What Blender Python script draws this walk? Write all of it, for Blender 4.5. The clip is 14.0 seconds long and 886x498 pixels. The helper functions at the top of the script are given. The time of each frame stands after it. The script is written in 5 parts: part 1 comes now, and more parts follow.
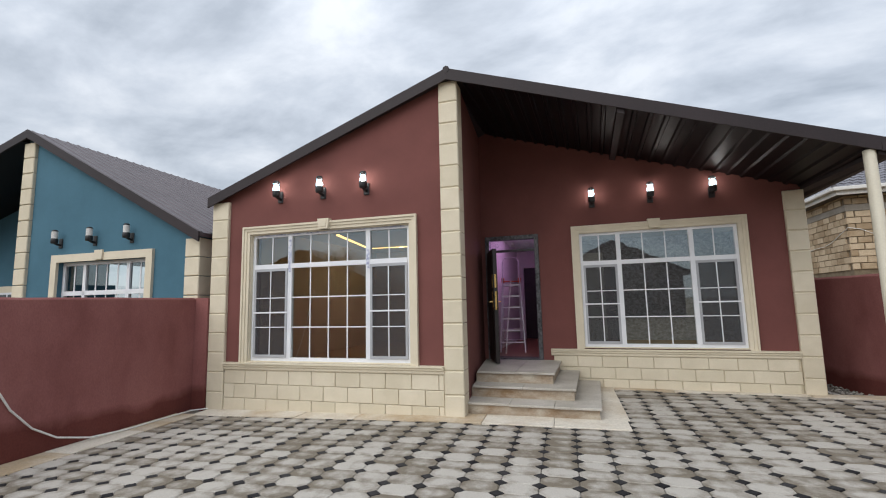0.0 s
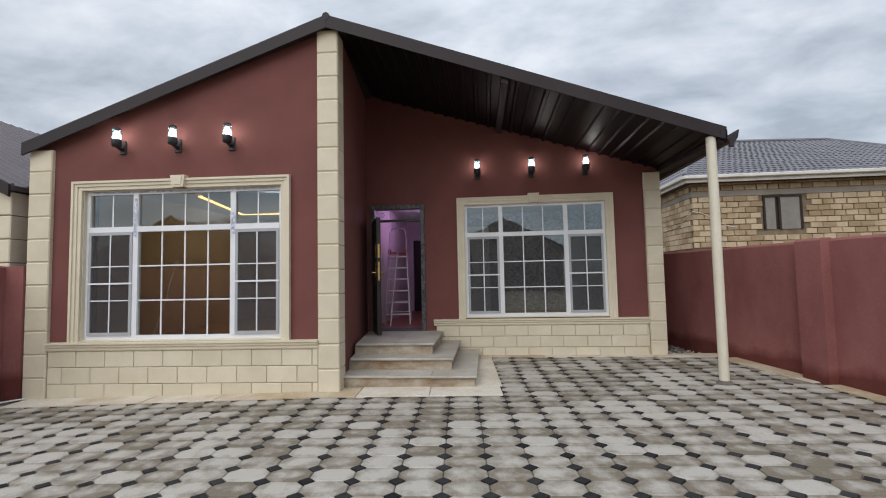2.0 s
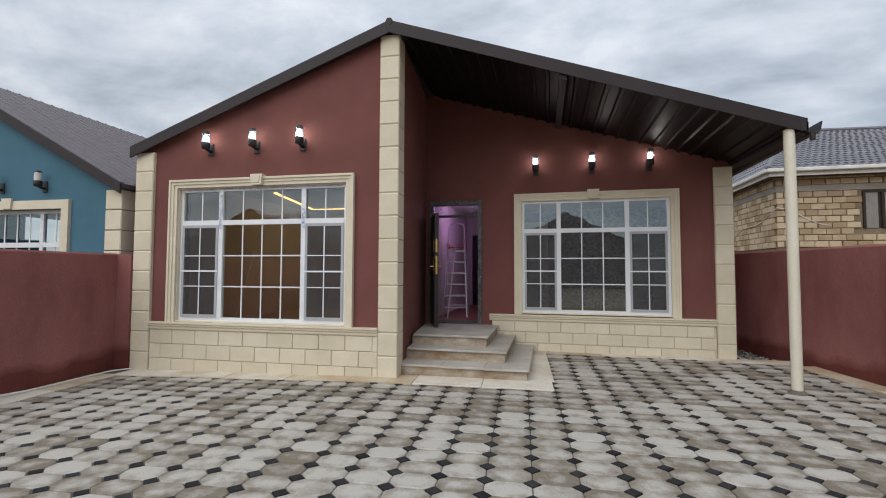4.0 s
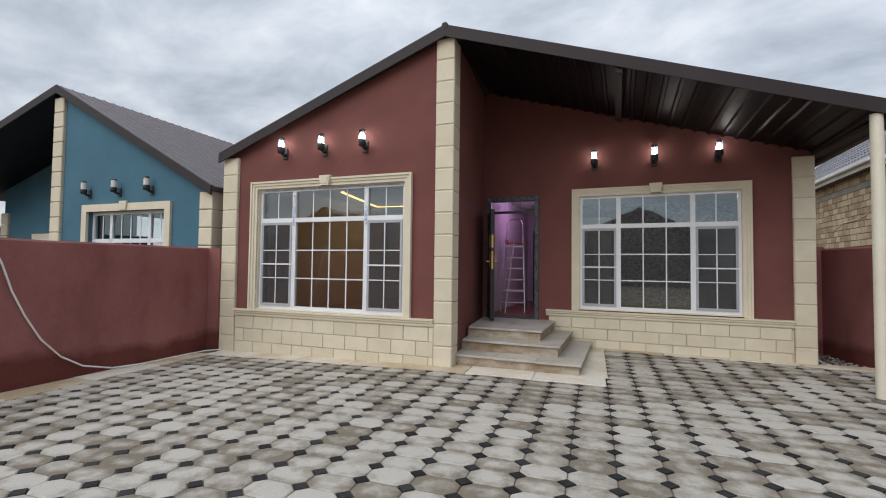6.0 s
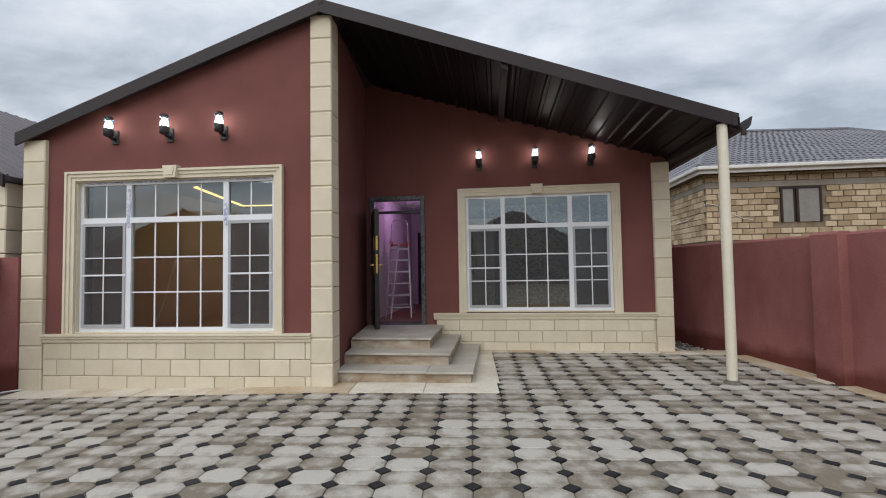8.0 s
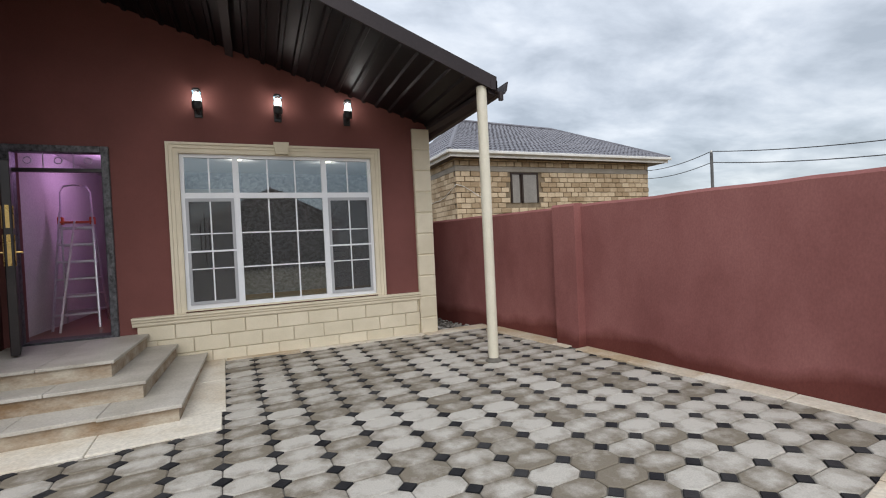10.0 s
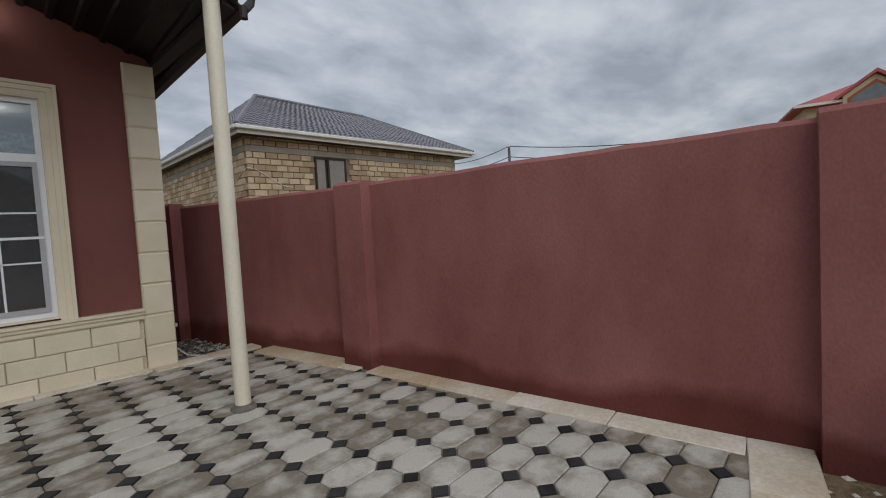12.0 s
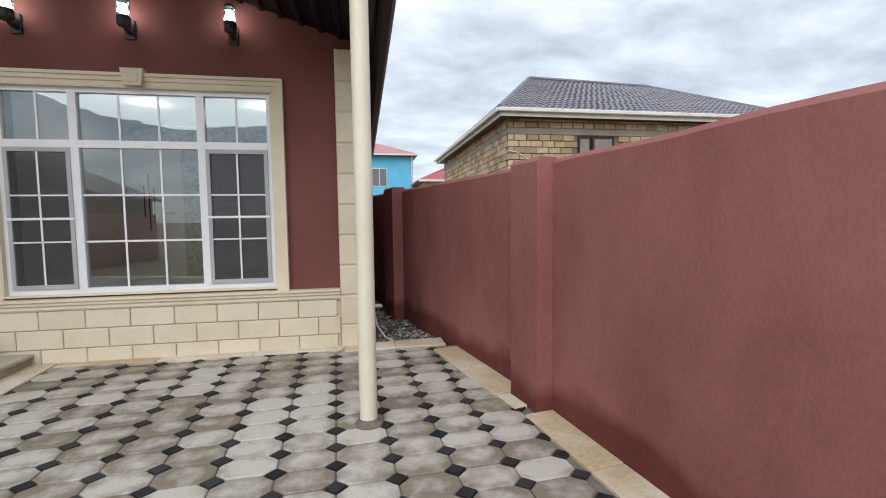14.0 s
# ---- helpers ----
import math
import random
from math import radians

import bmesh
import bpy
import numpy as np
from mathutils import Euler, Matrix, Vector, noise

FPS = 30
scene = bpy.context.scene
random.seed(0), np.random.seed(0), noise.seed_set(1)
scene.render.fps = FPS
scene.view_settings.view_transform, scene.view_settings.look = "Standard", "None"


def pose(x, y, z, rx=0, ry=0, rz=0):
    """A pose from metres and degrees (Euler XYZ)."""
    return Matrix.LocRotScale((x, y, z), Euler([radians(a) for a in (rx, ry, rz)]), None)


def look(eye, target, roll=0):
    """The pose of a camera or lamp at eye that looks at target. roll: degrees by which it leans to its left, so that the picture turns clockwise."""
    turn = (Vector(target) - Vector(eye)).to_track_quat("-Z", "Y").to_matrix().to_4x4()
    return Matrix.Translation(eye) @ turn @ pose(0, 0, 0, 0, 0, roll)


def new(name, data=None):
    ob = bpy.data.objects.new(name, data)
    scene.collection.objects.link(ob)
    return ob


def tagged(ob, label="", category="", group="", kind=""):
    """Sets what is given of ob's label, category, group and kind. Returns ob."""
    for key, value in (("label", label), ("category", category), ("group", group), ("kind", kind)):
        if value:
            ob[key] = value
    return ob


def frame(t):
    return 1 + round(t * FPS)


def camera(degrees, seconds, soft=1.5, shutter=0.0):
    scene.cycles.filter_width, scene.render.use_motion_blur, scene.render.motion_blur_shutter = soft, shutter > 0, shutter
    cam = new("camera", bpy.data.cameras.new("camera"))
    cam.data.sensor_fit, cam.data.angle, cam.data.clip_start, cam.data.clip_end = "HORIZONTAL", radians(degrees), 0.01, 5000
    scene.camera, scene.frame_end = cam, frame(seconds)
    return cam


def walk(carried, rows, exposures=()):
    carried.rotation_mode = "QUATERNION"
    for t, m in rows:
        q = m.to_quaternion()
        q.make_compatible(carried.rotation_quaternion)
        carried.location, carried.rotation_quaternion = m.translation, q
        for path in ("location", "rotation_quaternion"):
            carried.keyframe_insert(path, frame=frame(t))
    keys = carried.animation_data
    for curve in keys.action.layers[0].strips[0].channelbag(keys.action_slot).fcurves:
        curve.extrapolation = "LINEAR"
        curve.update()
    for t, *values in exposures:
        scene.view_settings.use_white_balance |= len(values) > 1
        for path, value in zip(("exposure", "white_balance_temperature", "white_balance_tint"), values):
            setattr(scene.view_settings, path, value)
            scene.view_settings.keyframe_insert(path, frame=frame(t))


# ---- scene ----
cam = camera(90.0, 14.0, soft=1.1)
PATH = [
    (0, (1.983, 0.364, 1.489), (1.35, 2.247, 1.727), -1.3),
    (0.5, (2.005, 0.375, 1.513), (1.544, 2.294, 1.836), -1.4),
    (1, (2.037, 0.465, 1.465), (1.786, 2.429, 1.744), -1.1),
    (1.5, (2.111, 0.597, 1.417), (2.017, 2.587, 1.596), -1.5),
    (2, (2.15, 0.676, 1.406), (1.958, 2.663, 1.525), -1.2),
    (2.5, (2.144, 0.686, 1.407), (1.875, 2.666, 1.498), -1.8),
    (3, (2.145, 0.671, 1.414), (1.801, 2.639, 1.503), -1.8),
    (3.2, (2.15, 0.647, 1.418), (1.77, 2.609, 1.506), -1.3),
    (5.5, (2.507, 0.375, 1.411), (1.934, 2.288, 1.518), 0.8),
    (6, (2.507, 0.374, 1.397), (1.749, 2.223, 1.471), 0.7),
    (6.5, (2.422, 0.361, 1.385), (1.297, 2.014, 1.417), 0.4),
    (7, (2.323, 0.509, 1.379), (1.277, 2.214, 1.381), 0.7),
    (7.5, (2.317, 0.709, 1.4), (1.858, 2.656, 1.417), -0.2),
    (8, (2.323, 0.87, 1.422), (2.077, 2.854, 1.505), -0.9),
    (8.2, (2.344, 0.981, 1.409), (2.149, 2.969, 1.511), -1.3),
    (10.3, (2.759, 2.309, 1.362), (3.634, 4.106, 1.287), -1.7),
    (10.5, (2.848, 2.447, 1.339), (3.8, 4.203, 1.232), -1.0),
    (11, (3.111, 2.724, 1.36), (4.501, 4.156, 1.221), -2.9),
    (11.5, (3.445, 2.894, 1.34), (4.931, 4.226, 1.201), -3.1),
    (12, (3.792, 3.068, 1.307), (5.212, 4.473, 1.203), -3.2),
    (12.5, (4.125, 3.192, 1.336), (5.493, 4.646, 1.22), -1.4),
    (13, (4.476, 3.312, 1.321), (5.488, 5.033, 1.199), -1.9),
    (13.5, (4.742, 3.43, 1.328), (5.27, 5.353, 1.181), -0.4),
    (14, (5.035, 3.618, 1.361), (5.383, 5.583, 1.223), -0.7),
]
EXPOSURES = [(0.0, 0.12), (1.0, 0.08), (2.0, 0.0), (3.0, -0.05), (6.5, 0.0), (8.0, 0.0), (10.5, 0.22), (11.4, 0.22), (12.0, -0.42), (12.6, -0.28), (13.3, 0.25), (14.0, 0.40)]
walk(cam, [(t, look(eye, target, roll)) for t, eye, target, roll in PATH], exposures=EXPOSURES)

# ---------------------------------------------------------------- sky and sun
world = bpy.data.worlds.new("overcast_sky")
scene.world = world
world.use_nodes = True
wt = world.node_tree
wt.nodes.clear()


def wn(kind, **props):
    n = wt.nodes.new(kind)
    for k, v in props.items():
        n.inputs[k].default_value = v
    return n


w_out = wt.nodes.new("ShaderNodeOutputWorld")
w_bg = wn("ShaderNodeBackground", Strength=1.0)
w_dome = wt.nodes.new("ShaderNodeMath")
w_dome.operation = "MULTIPLY_ADD"
w_dome.inputs[1].default_value, w_dome.inputs[2].default_value = 1.0, 0.80
w_z2 = wt.nodes.new("ShaderNodeMath")
w_z2.operation = "POWER"
w_z2.inputs[1].default_value = 2.0
w_sky = wt.nodes.new("ShaderNodeTexSky")
w_sky.sky_type = "NISHITA"
w_sky.sun_disc = False
w_sky.sun_elevation, w_sky.sun_rotation = radians(42), radians(200)
w_co = wt.nodes.new("ShaderNodeTexCoord")
w_sep = wt.nodes.new("ShaderNodeSeparateXYZ")
w_add = wt.nodes.new("ShaderNodeMath")
w_add.operation = "ADD"
w_add.inputs[1].default_value = 0.22
w_max = wt.nodes.new("ShaderNodeMath")
w_max.operation = "MAXIMUM"
w_max.inputs[1].default_value = 0.06
w_div = wt.nodes.new("ShaderNodeVectorMath")
w_div.operation = "DIVIDE"
w_map = wt.nodes.new("ShaderNodeMapping")
w_map.inputs["Scale"].default_value = (1.0, 1.35, 0.0)
w_map.inputs["Rotation"].default_value = (0, 0, 0.5)
w_n1 = wn("ShaderNodeTexNoise", Scale=2.1, Detail=9.0, Roughness=0.56, Distortion=0.2)
w_ramp = wt.nodes.new("ShaderNodeValToRGB")
w_ramp.color_ramp.elements[0].position, w_ramp.color_ramp.elements[0].color = 0.34, (0.40, 0.435, 0.48, 1)
w_ramp.color_ramp.elements[1].position, w_ramp.color_ramp.elements[1].color = 0.66, (0.77, 0.80, 0.84, 1)
w_e = w_ramp.color_ramp.elements.new(0.50)
w_e.color = (0.57, 0.61, 0.665, 1)
w_mix = wt.nodes.new("ShaderNodeMix")
w_mix.data_type = "RGBA"
w_mix.blend_type = "ADD"
w_mix.inputs[0].default_value = 0.03
L = wt.links.new
L(w_co.outputs["Generated"], w_sep.inputs[0])
L(w_sep.outputs["Z"], w_max.inputs[0])
L(w_max.outputs[0], w_add.inputs[0])
L(w_co.outputs["Generated"], w_div.inputs[0])
L(w_add.outputs[0], w_div.inputs[1])
L(w_div.outputs[0], w_map.inputs[0])
L(w_map.outputs[0], w_n1.inputs["Vector"])
L(w_n1.outputs["Fac"], w_ramp.inputs[0])
L(w_ramp.outputs[0], w_mix.inputs[6])
L(w_sky.outputs[0], w_mix.inputs[7])
L(w_mix.outputs[2], w_bg.inputs["Color"])
# an overcast dome is brightest overhead
L(w_max.outputs[0], w_z2.inputs[0])
L(w_z2.outputs[0], w_dome.inputs[0])
L(w_dome.outputs[0], w_bg.inputs["Strength"])
L(w_bg.outputs[0], w_out.inputs[0])

sun = new("sun", bpy.data.lights.new("sun", "SUN"))
sun.data.energy, sun.data.angle, sun.data.color = 1.5, radians(60), (1.0, 0.97, 0.93)
sun.matrix_world = look((-11, -26, 27), (0, 4, 0))


def point_light(name, where, watts, colour, radius=0.04):
    ob = new(name, bpy.data.lights.new(name, "POINT"))
    ob.data.energy, ob.data.color, ob.data.shadow_soft_size = watts, colour, radius
    ob.location = where
    return ob


# ---------------------------------------------------------------- materials
def material(name):
    m = bpy.data.materials.new(name)
    m.use_nodes = True
    return m, m.node_tree, m.node_tree.nodes["Principled BSDF"]


def surface(name, c1, c2, scale=3.0, rough=0.8, grain=60.0, bump=0.2, metal=0.0, spec=0.3, depth=0.01, coords="Position",
            per=None, spread=0.25, damp=None, stretch=(1, 1, 1), speck=0.12, bloom=0.0):
    """Two-scale procedural surface: large patches between c1 and c2, fine grain with relief.
    per: 'object' or 'island' varies the colour from piece to piece; damp: height and tint of a wet band at the foot."""
    m, nt, bsdf = material(name)
    N, K = nt.nodes, nt.links.new
    geo = N.new("ShaderNodeNewGeometry")
    mp = N.new("ShaderNodeMapping")
    mp.inputs["Scale"].default_value = stretch
    if coords == "Position":
        K(geo.outputs["Position"], mp.inputs[0])
    else:
        tc = N.new("ShaderNodeTexCoord")
        K(tc.outputs["Object"], mp.inputs[0])
    big = N.new("ShaderNodeTexNoise")
    big.inputs["Scale"].default_value, big.inputs["Detail"].default_value = scale, 5.0
    big.inputs["Roughness"].default_value = 0.6
    fine = N.new("ShaderNodeTexNoise")
    fine.inputs["Scale"].default_value, fine.inputs["Detail"].default_value = grain, 4.0
    K(mp.outputs[0], big.inputs["Vector"])
    K(mp.outputs[0], fine.inputs["Vector"])
    ramp = N.new("ShaderNodeValToRGB")
    ramp.color_ramp.elements[0].position, ramp.color_ramp.elements[0].color = 0.32, (*c1, 1)
    ramp.color_ramp.elements[1].position, ramp.color_ramp.elements[1].color = 0.68, (*c2, 1)
    fac = big.outputs["Fac"]
    if per:
        if per == "object":
            info = N.new("ShaderNodeObjectInfo")
            rnd = info.outputs["Random"]
        else:
            rnd = geo.outputs["Random Per Island"]
        a = N.new("ShaderNodeMath")
        a.operation = "MULTIPLY_ADD"
        a.inputs[1].default_value, a.inputs[2].default_value = spread * 2, -spread
        K(rnd, a.inputs[0])
        b = N.new("ShaderNodeMath")
        b.operation = "ADD"
        K(fac, b.inputs[0])
        K(a.outputs[0], b.inputs[1])
        fac = b.outputs[0]
        if bloom:
            # lime bloom in the middle of each piece, stronger on some than on others
            uv = N.new("ShaderNodeUVMap")
            ln = N.new("ShaderNodeVectorMath")
            ln.operation = "LENGTH"
            K(uv.outputs[0], ln.inputs[0])
            mk = N.new("ShaderNodeMapRange")
            mk.interpolation_type = "SMOOTHSTEP"
            mk.inputs["From Min"].default_value, mk.inputs["From Max"].default_value = 0.25, 1.0
            mk.inputs["To Min"].default_value, mk.inputs["To Max"].default_value = bloom, -bloom * 0.45
            K(ln.outputs["Value"], mk.inputs[0])
            ad2 = N.new("ShaderNodeMath")
            ad2.operation = "ADD"
            K(fac, ad2.inputs[0])
            K(mk.outputs[0], ad2.inputs[1])
            fac = ad2.outputs[0]
    K(fac, ramp.inputs[0])
    col = ramp.outputs[0]
    sp = N.new("ShaderNodeMix")
    sp.data_type, sp.blend_type = "RGBA", "MULTIPLY"
    sp.inputs[0].default_value = 1.0
    sr = N.new("ShaderNodeMapRange")
    sr.inputs["From Min"].default_value, sr.inputs["From Max"].default_value = 0.3, 0.7
    sr.inputs["To Min"].default_value, sr.inputs["To Max"].default_value = 1 - speck, 1 + speck
    K(fine.outputs["Fac"], sr.inputs[0])
    K(col, sp.inputs[6])
    K(sr.outputs[0], sp.inputs[7])
    col = sp.outputs[2]
    rgh = None
    if damp:
        top, tint = damp
        sep = N.new("ShaderNodeSeparateXYZ")
        K(geo.outputs["Position"], sep.inputs[0])
        wob = N.new("ShaderNodeTexNoise")
        wob.inputs["Scale"].default_value, wob.inputs["Detail"].default_value = 1.1, 4.0
        K(geo.outputs["Position"], wob.inputs["Vector"])
        ad = N.new("ShaderNodeMath")
        ad.operation = "MULTIPLY_ADD"
        ad.inputs[1].default_value = -0.55
        K(wob.outputs["Fac"], ad.inputs[0])
        K(sep.outputs["Z"], ad.inputs[2])
        mr = N.new("ShaderNodeMapRange")
        mr.inputs["From Min"].default_value, mr.inputs["From Max"].default_value = top - 0.33, top - 0.20
        mr.inputs["To Min"].default_value, mr.inputs["To Max"].default_value = 1.0, 0.0
        K(ad.outputs[0], mr.inputs[0])
        mx = N.new("ShaderNodeMix")
        mx.data_type, mx.blend_type = "RGBA", "MULTIPLY"
        K(mr.outputs[0], mx.inputs[0])
        K(col, mx.inputs[6])
        mx.inputs[7].default_value = (*tint, 1)
        col = mx.outputs[2]
    K(col, bsdf.inputs["Base Color"])
    bp = N.new("ShaderNodeBump")
    bp.inputs["Strength"].default_value, bp.inputs["Distance"].default_value = bump, depth
    K(fine.outputs["Fac"], bp.inputs["Height"])
    K(bp.outputs[0], bsdf.inputs["Normal"])
    rr = N.new("ShaderNodeMapRange")
    rr.inputs["To Min"].default_value, rr.inputs["To Max"].default_value = max(0.03, rough - 0.08), min(1, rough + 0.08)
    K(big.outputs["Fac"], rr.inputs[0])
    K(rr.outputs[0], bsdf.inputs["Roughness"])
    bsdf.inputs["Metallic"].default_value = metal
    bsdf.inputs["Specular IOR Level"].default_value = spec
    return m


def glow(name, colour, strength):
    m, nt, bsdf = material(name)
    bsdf.inputs["Base Color"].default_value = (*colour, 1)
    bsdf.inputs["Emission Color"].default_value = (*colour, 1)
    bsdf.inputs["Emission Strength"].default_value = strength
    return m


def glass(name, tint, ior=1.6, haze=0.0):
    m, nt, bsdf = material(name)
    N, K = nt.nodes, nt.links.new
    N.remove(bsdf)
    tr = N.new("ShaderNodeBsdfTransparent")
    tr.inputs[0].default_value = (*tint, 1)
    gl = N.new("ShaderNodeBsdfGlossy")
    gl.inputs["Color"].default_value = (0.80, 0.94, 1.0, 1)
    gl.inputs["Roughness"].default_value = 0.012
    fr = N.new("ShaderNodeFresnel")
    fr.inputs["IOR"].default_value = ior
    wave = N.new("ShaderNodeTexNoise")
    wave.inputs["Scale"].default_value = 1.3
    bp = N.new("ShaderNodeBump")
    bp.inputs["Strength"].default_value, bp.inputs["Distance"].default_value = 0.05, 0.02
    K(wave.outputs["Fac"], bp.inputs["Height"])
    K(bp.outputs[0], gl.inputs["Normal"])
    mx = N.new("ShaderNodeMixShader")
    K(fr.outputs[0], mx.inputs[0])
    K(tr.outputs[0], mx.inputs[1])
    K(gl.outputs[0], mx.inputs[2])
    K(mx.outputs[0], N["Material Output"].inputs[0])
    return m


def mesh_screen(name):
    m, nt, bsdf = material(name)
    N, K = nt.nodes, nt.links.new
    bsdf.inputs["Base Color"].default_value = (0.06, 0.06, 0.065, 1)
    bsdf.inputs["Roughness"].default_value = 0.9
    tr = N.new("ShaderNodeBsdfTransparent")
    mx = N.new("ShaderNodeMixShader")
    mx.inputs[0].default_value = 0.38
    K(tr.outputs[0], mx.inputs[1])
    K(bsdf.outputs[0], mx.inputs[2])
    K(mx.outputs[0], N["Material Output"].inputs[0])
    return m


RED = surface("maroon_stucco", (0.148, 0.055, 0.048), (0.186, 0.071, 0.062), 1.3, 0.86, 170, 0.25, depth=0.004, speck=0.10)
FENCE = surface("maroon_rough_stucco", (0.215, 0.082, 0.076), (0.315, 0.134, 0.124), 1.3, 0.93, 70, 0.24, depth=0.010, speck=0.08,
                stretch=(1, 1, 0.55), damp=(0.18, (0.52, 0.40, 0.36)), spec=0.15)
TEAL = surface("teal_stucco", (0.058, 0.142, 0.196), (0.074, 0.172, 0.234), 1.3, 0.86, 150, 0.25, depth=0.004)
CREAM = surface("cream_stone_cladding", (0.61, 0.545, 0.41), (0.70, 0.63, 0.49), 2.5, 0.75, 120, 0.12, depth=0.003, per="object", spread=0.15, speck=0.05)
CREAM_TRIM = surface("cream_painted_moulding", (0.63, 0.565, 0.43), (0.71, 0.64, 0.50), 2.5, 0.65, 120, 0.08, depth=0.002, speck=0.04)
CREAM_JOINT = surface("cream_joint_mortar", (0.53, 0.465, 0.335), (0.60, 0.525, 0.385), 4, 0.9, 80, 0.2)
POST = surface("ivory_painted_steel", (0.64, 0.60, 0.48), (0.70, 0.66, 0.54), 2, 0.4, 60, 0.05, spec=0.5, speck=0.04)
PVC = surface("white_pvc", (0.72, 0.74, 0.77), (0.80, 0.81, 0.83), 3, 0.35, 60, 0.03, spec=0.5, speck=0.03)
SCREEN_FRAME = surface("grey_screen_frame", (0.36, 0.37, 0.39), (0.42, 0.43, 0.45), 3, 0.45, 60, 0.03, speck=0.03)
FILM = surface("torn_blue_white_film", (0.25, 0.28, 0.45), (0.80, 0.82, 0.86), 28, 0.4, 60, 0.3)
GLASS = glass("window_glass", (0.80, 0.85, 0.86), 2.55)
LAMP_GLASS = glass("lamp_glass", (0.97, 0.98, 1.0), 1.35)
CLEAR = bpy.data.materials.new("clear_glass_back")
CLEAR.use_nodes = True
CLEAR.node_tree.nodes.remove(CLEAR.node_tree.nodes["Principled BSDF"])
_tb = CLEAR.node_tree.nodes.new("ShaderNodeBsdfTransparent")
CLEAR.node_tree.links.new(_tb.outputs[0], CLEAR.node_tree.nodes["Material Output"].inputs[0])
SCREEN = mesh_screen("insect_screen")
ROOFM = surface("dark_brown_metal_sheet", (0.022, 0.016, 0.017), (0.034, 0.025, 0.027), 1.5, 0.55, 50, 0.08, spec=0.3)
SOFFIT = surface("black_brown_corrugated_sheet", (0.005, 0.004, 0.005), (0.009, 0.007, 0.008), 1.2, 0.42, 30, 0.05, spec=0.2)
ROOF_BLUE = surface("brown_grey_metal_roof", (0.075, 0.060, 0.066), (0.105, 0.086, 0.092), 1.5, 0.5, 40, 0.06, spec=0.5)
BLACK = surface("black_cast_metal", (0.010, 0.010, 0.011), (0.020, 0.020, 0.022), 4, 0.45, 80, 0.1, spec=0.5)
DOORM = surface("black_silver_brushed_door_frame", (0.004, 0.004, 0.005), (0.13, 0.13, 0.14), 26, 0.45, 90, 0.3, stretch=(1, 1, 0.8), spec=0.5)
DOOR_DARK = surface("dark_brown_steel_door", (0.014, 0.010, 0.010), (0.028, 0.021, 0.020), 3, 0.4, 70, 0.1, spec=0.5)
GOLD = surface("brass_handle", (0.55, 0.36, 0.12), (0.66, 0.46, 0.18), 6, 0.28, 60, 0.05, metal=1.0)
STEP = surface("beige_travertine_tread", (0.36, 0.33, 0.28), (0.50, 0.47, 0.42), 2.2, 0.6, 60, 0.12, depth=0.003)
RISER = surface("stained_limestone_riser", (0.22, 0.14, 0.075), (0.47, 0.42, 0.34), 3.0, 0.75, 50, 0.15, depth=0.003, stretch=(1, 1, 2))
KERB = surface("cream_limestone_slab", (0.45, 0.35, 0.23), (0.66, 0.61, 0.52), 1.7, 0.75, 45, 0.15, depth=0.003, per="object", spread=0.16)
PAVER = surface("grey_cement_paver", (0.185, 0.158, 0.120), (0.450, 0.422, 0.375), 7.0, 0.78, 120, 0.22, depth=0.003, per="object", spread=0.20, bloom=0.12)
PAVER_FAR = surface("grey_cement_paver_field", (0.185, 0.158, 0.120), (0.450, 0.422, 0.375), 7.0, 0.78, 120, 0.22, depth=0.003, per="island", spread=0.20, bloom=0.12)
DIAMOND = surface("black_cement_paver", (0.010, 0.010, 0.012), (0.034, 0.033, 0.034), 6.0, 0.7, 90, 0.25, per="object", spread=0.2)
DIAMOND_FAR = surface("black_cement_paver_field", (0.010, 0.010, 0.012), (0.034, 0.033, 0.034), 6.0, 0.7, 90, 0.25, per="island", spread=0.2)
BED = surface("sandy_cement_joint", (0.11, 0.10, 0.085), (0.19, 0.175, 0.15), 5, 0.95, 60, 0.4)
SOIL = surface("yellow_brown_soil", (0.150, 0.105, 0.058), (0.270, 0.205, 0.125), 2.2, 0.97, 30, 0.9, depth=0.03, speck=0.3)
GRAVEL = surface("grey_gravel", (0.10, 0.095, 0.085), (0.36, 0.34, 0.31), 9, 0.9, 60, 0.5, per="island", spread=0.3)
BLOCK = surface("sawn_limestone_block", (0.34, 0.25, 0.155), (0.53, 0.42, 0.29), 1.6, 0.95, 40, 0.6, depth=0.015, per="object", spread=0.3)
BLOCK_FAR = surface("sawn_limestone_block_field", (0.34, 0.25, 0.155), (0.53, 0.42, 0.29), 1.6, 0.95, 40, 0.6, depth=0.015, per="island", spread=0.3)
MORTAR = surface("grey_brown_mortar", (0.15, 0.115, 0.075), (0.24, 0.19, 0.13), 3, 0.95, 40, 0.5)
CONCRETE = surface("grey_concrete_band", (0.24, 0.215, 0.18), (0.33, 0.30, 0.26), 1.5, 0.92, 30, 0.4)
TILE = surface("grey_metal_roof_tile", (0.125, 0.122, 0.140), (0.190, 0.186, 0.205), 2.5, 0.5, 30, 0.1, per="island", spread=0.12, spec=0.4)
TILE_BROWN = surface("brown_metal_roof_tile", (0.095, 0.070, 0.070), (0.140, 0.108, 0.108), 2.5, 0.5, 30, 0.1, spec=0.4)
TILE_RED = surface("red_metal_roof", (0.30, 0.050, 0.050), (0.40, 0.085, 0.080), 2.0, 0.55, 30, 0.1, spec=0.4)
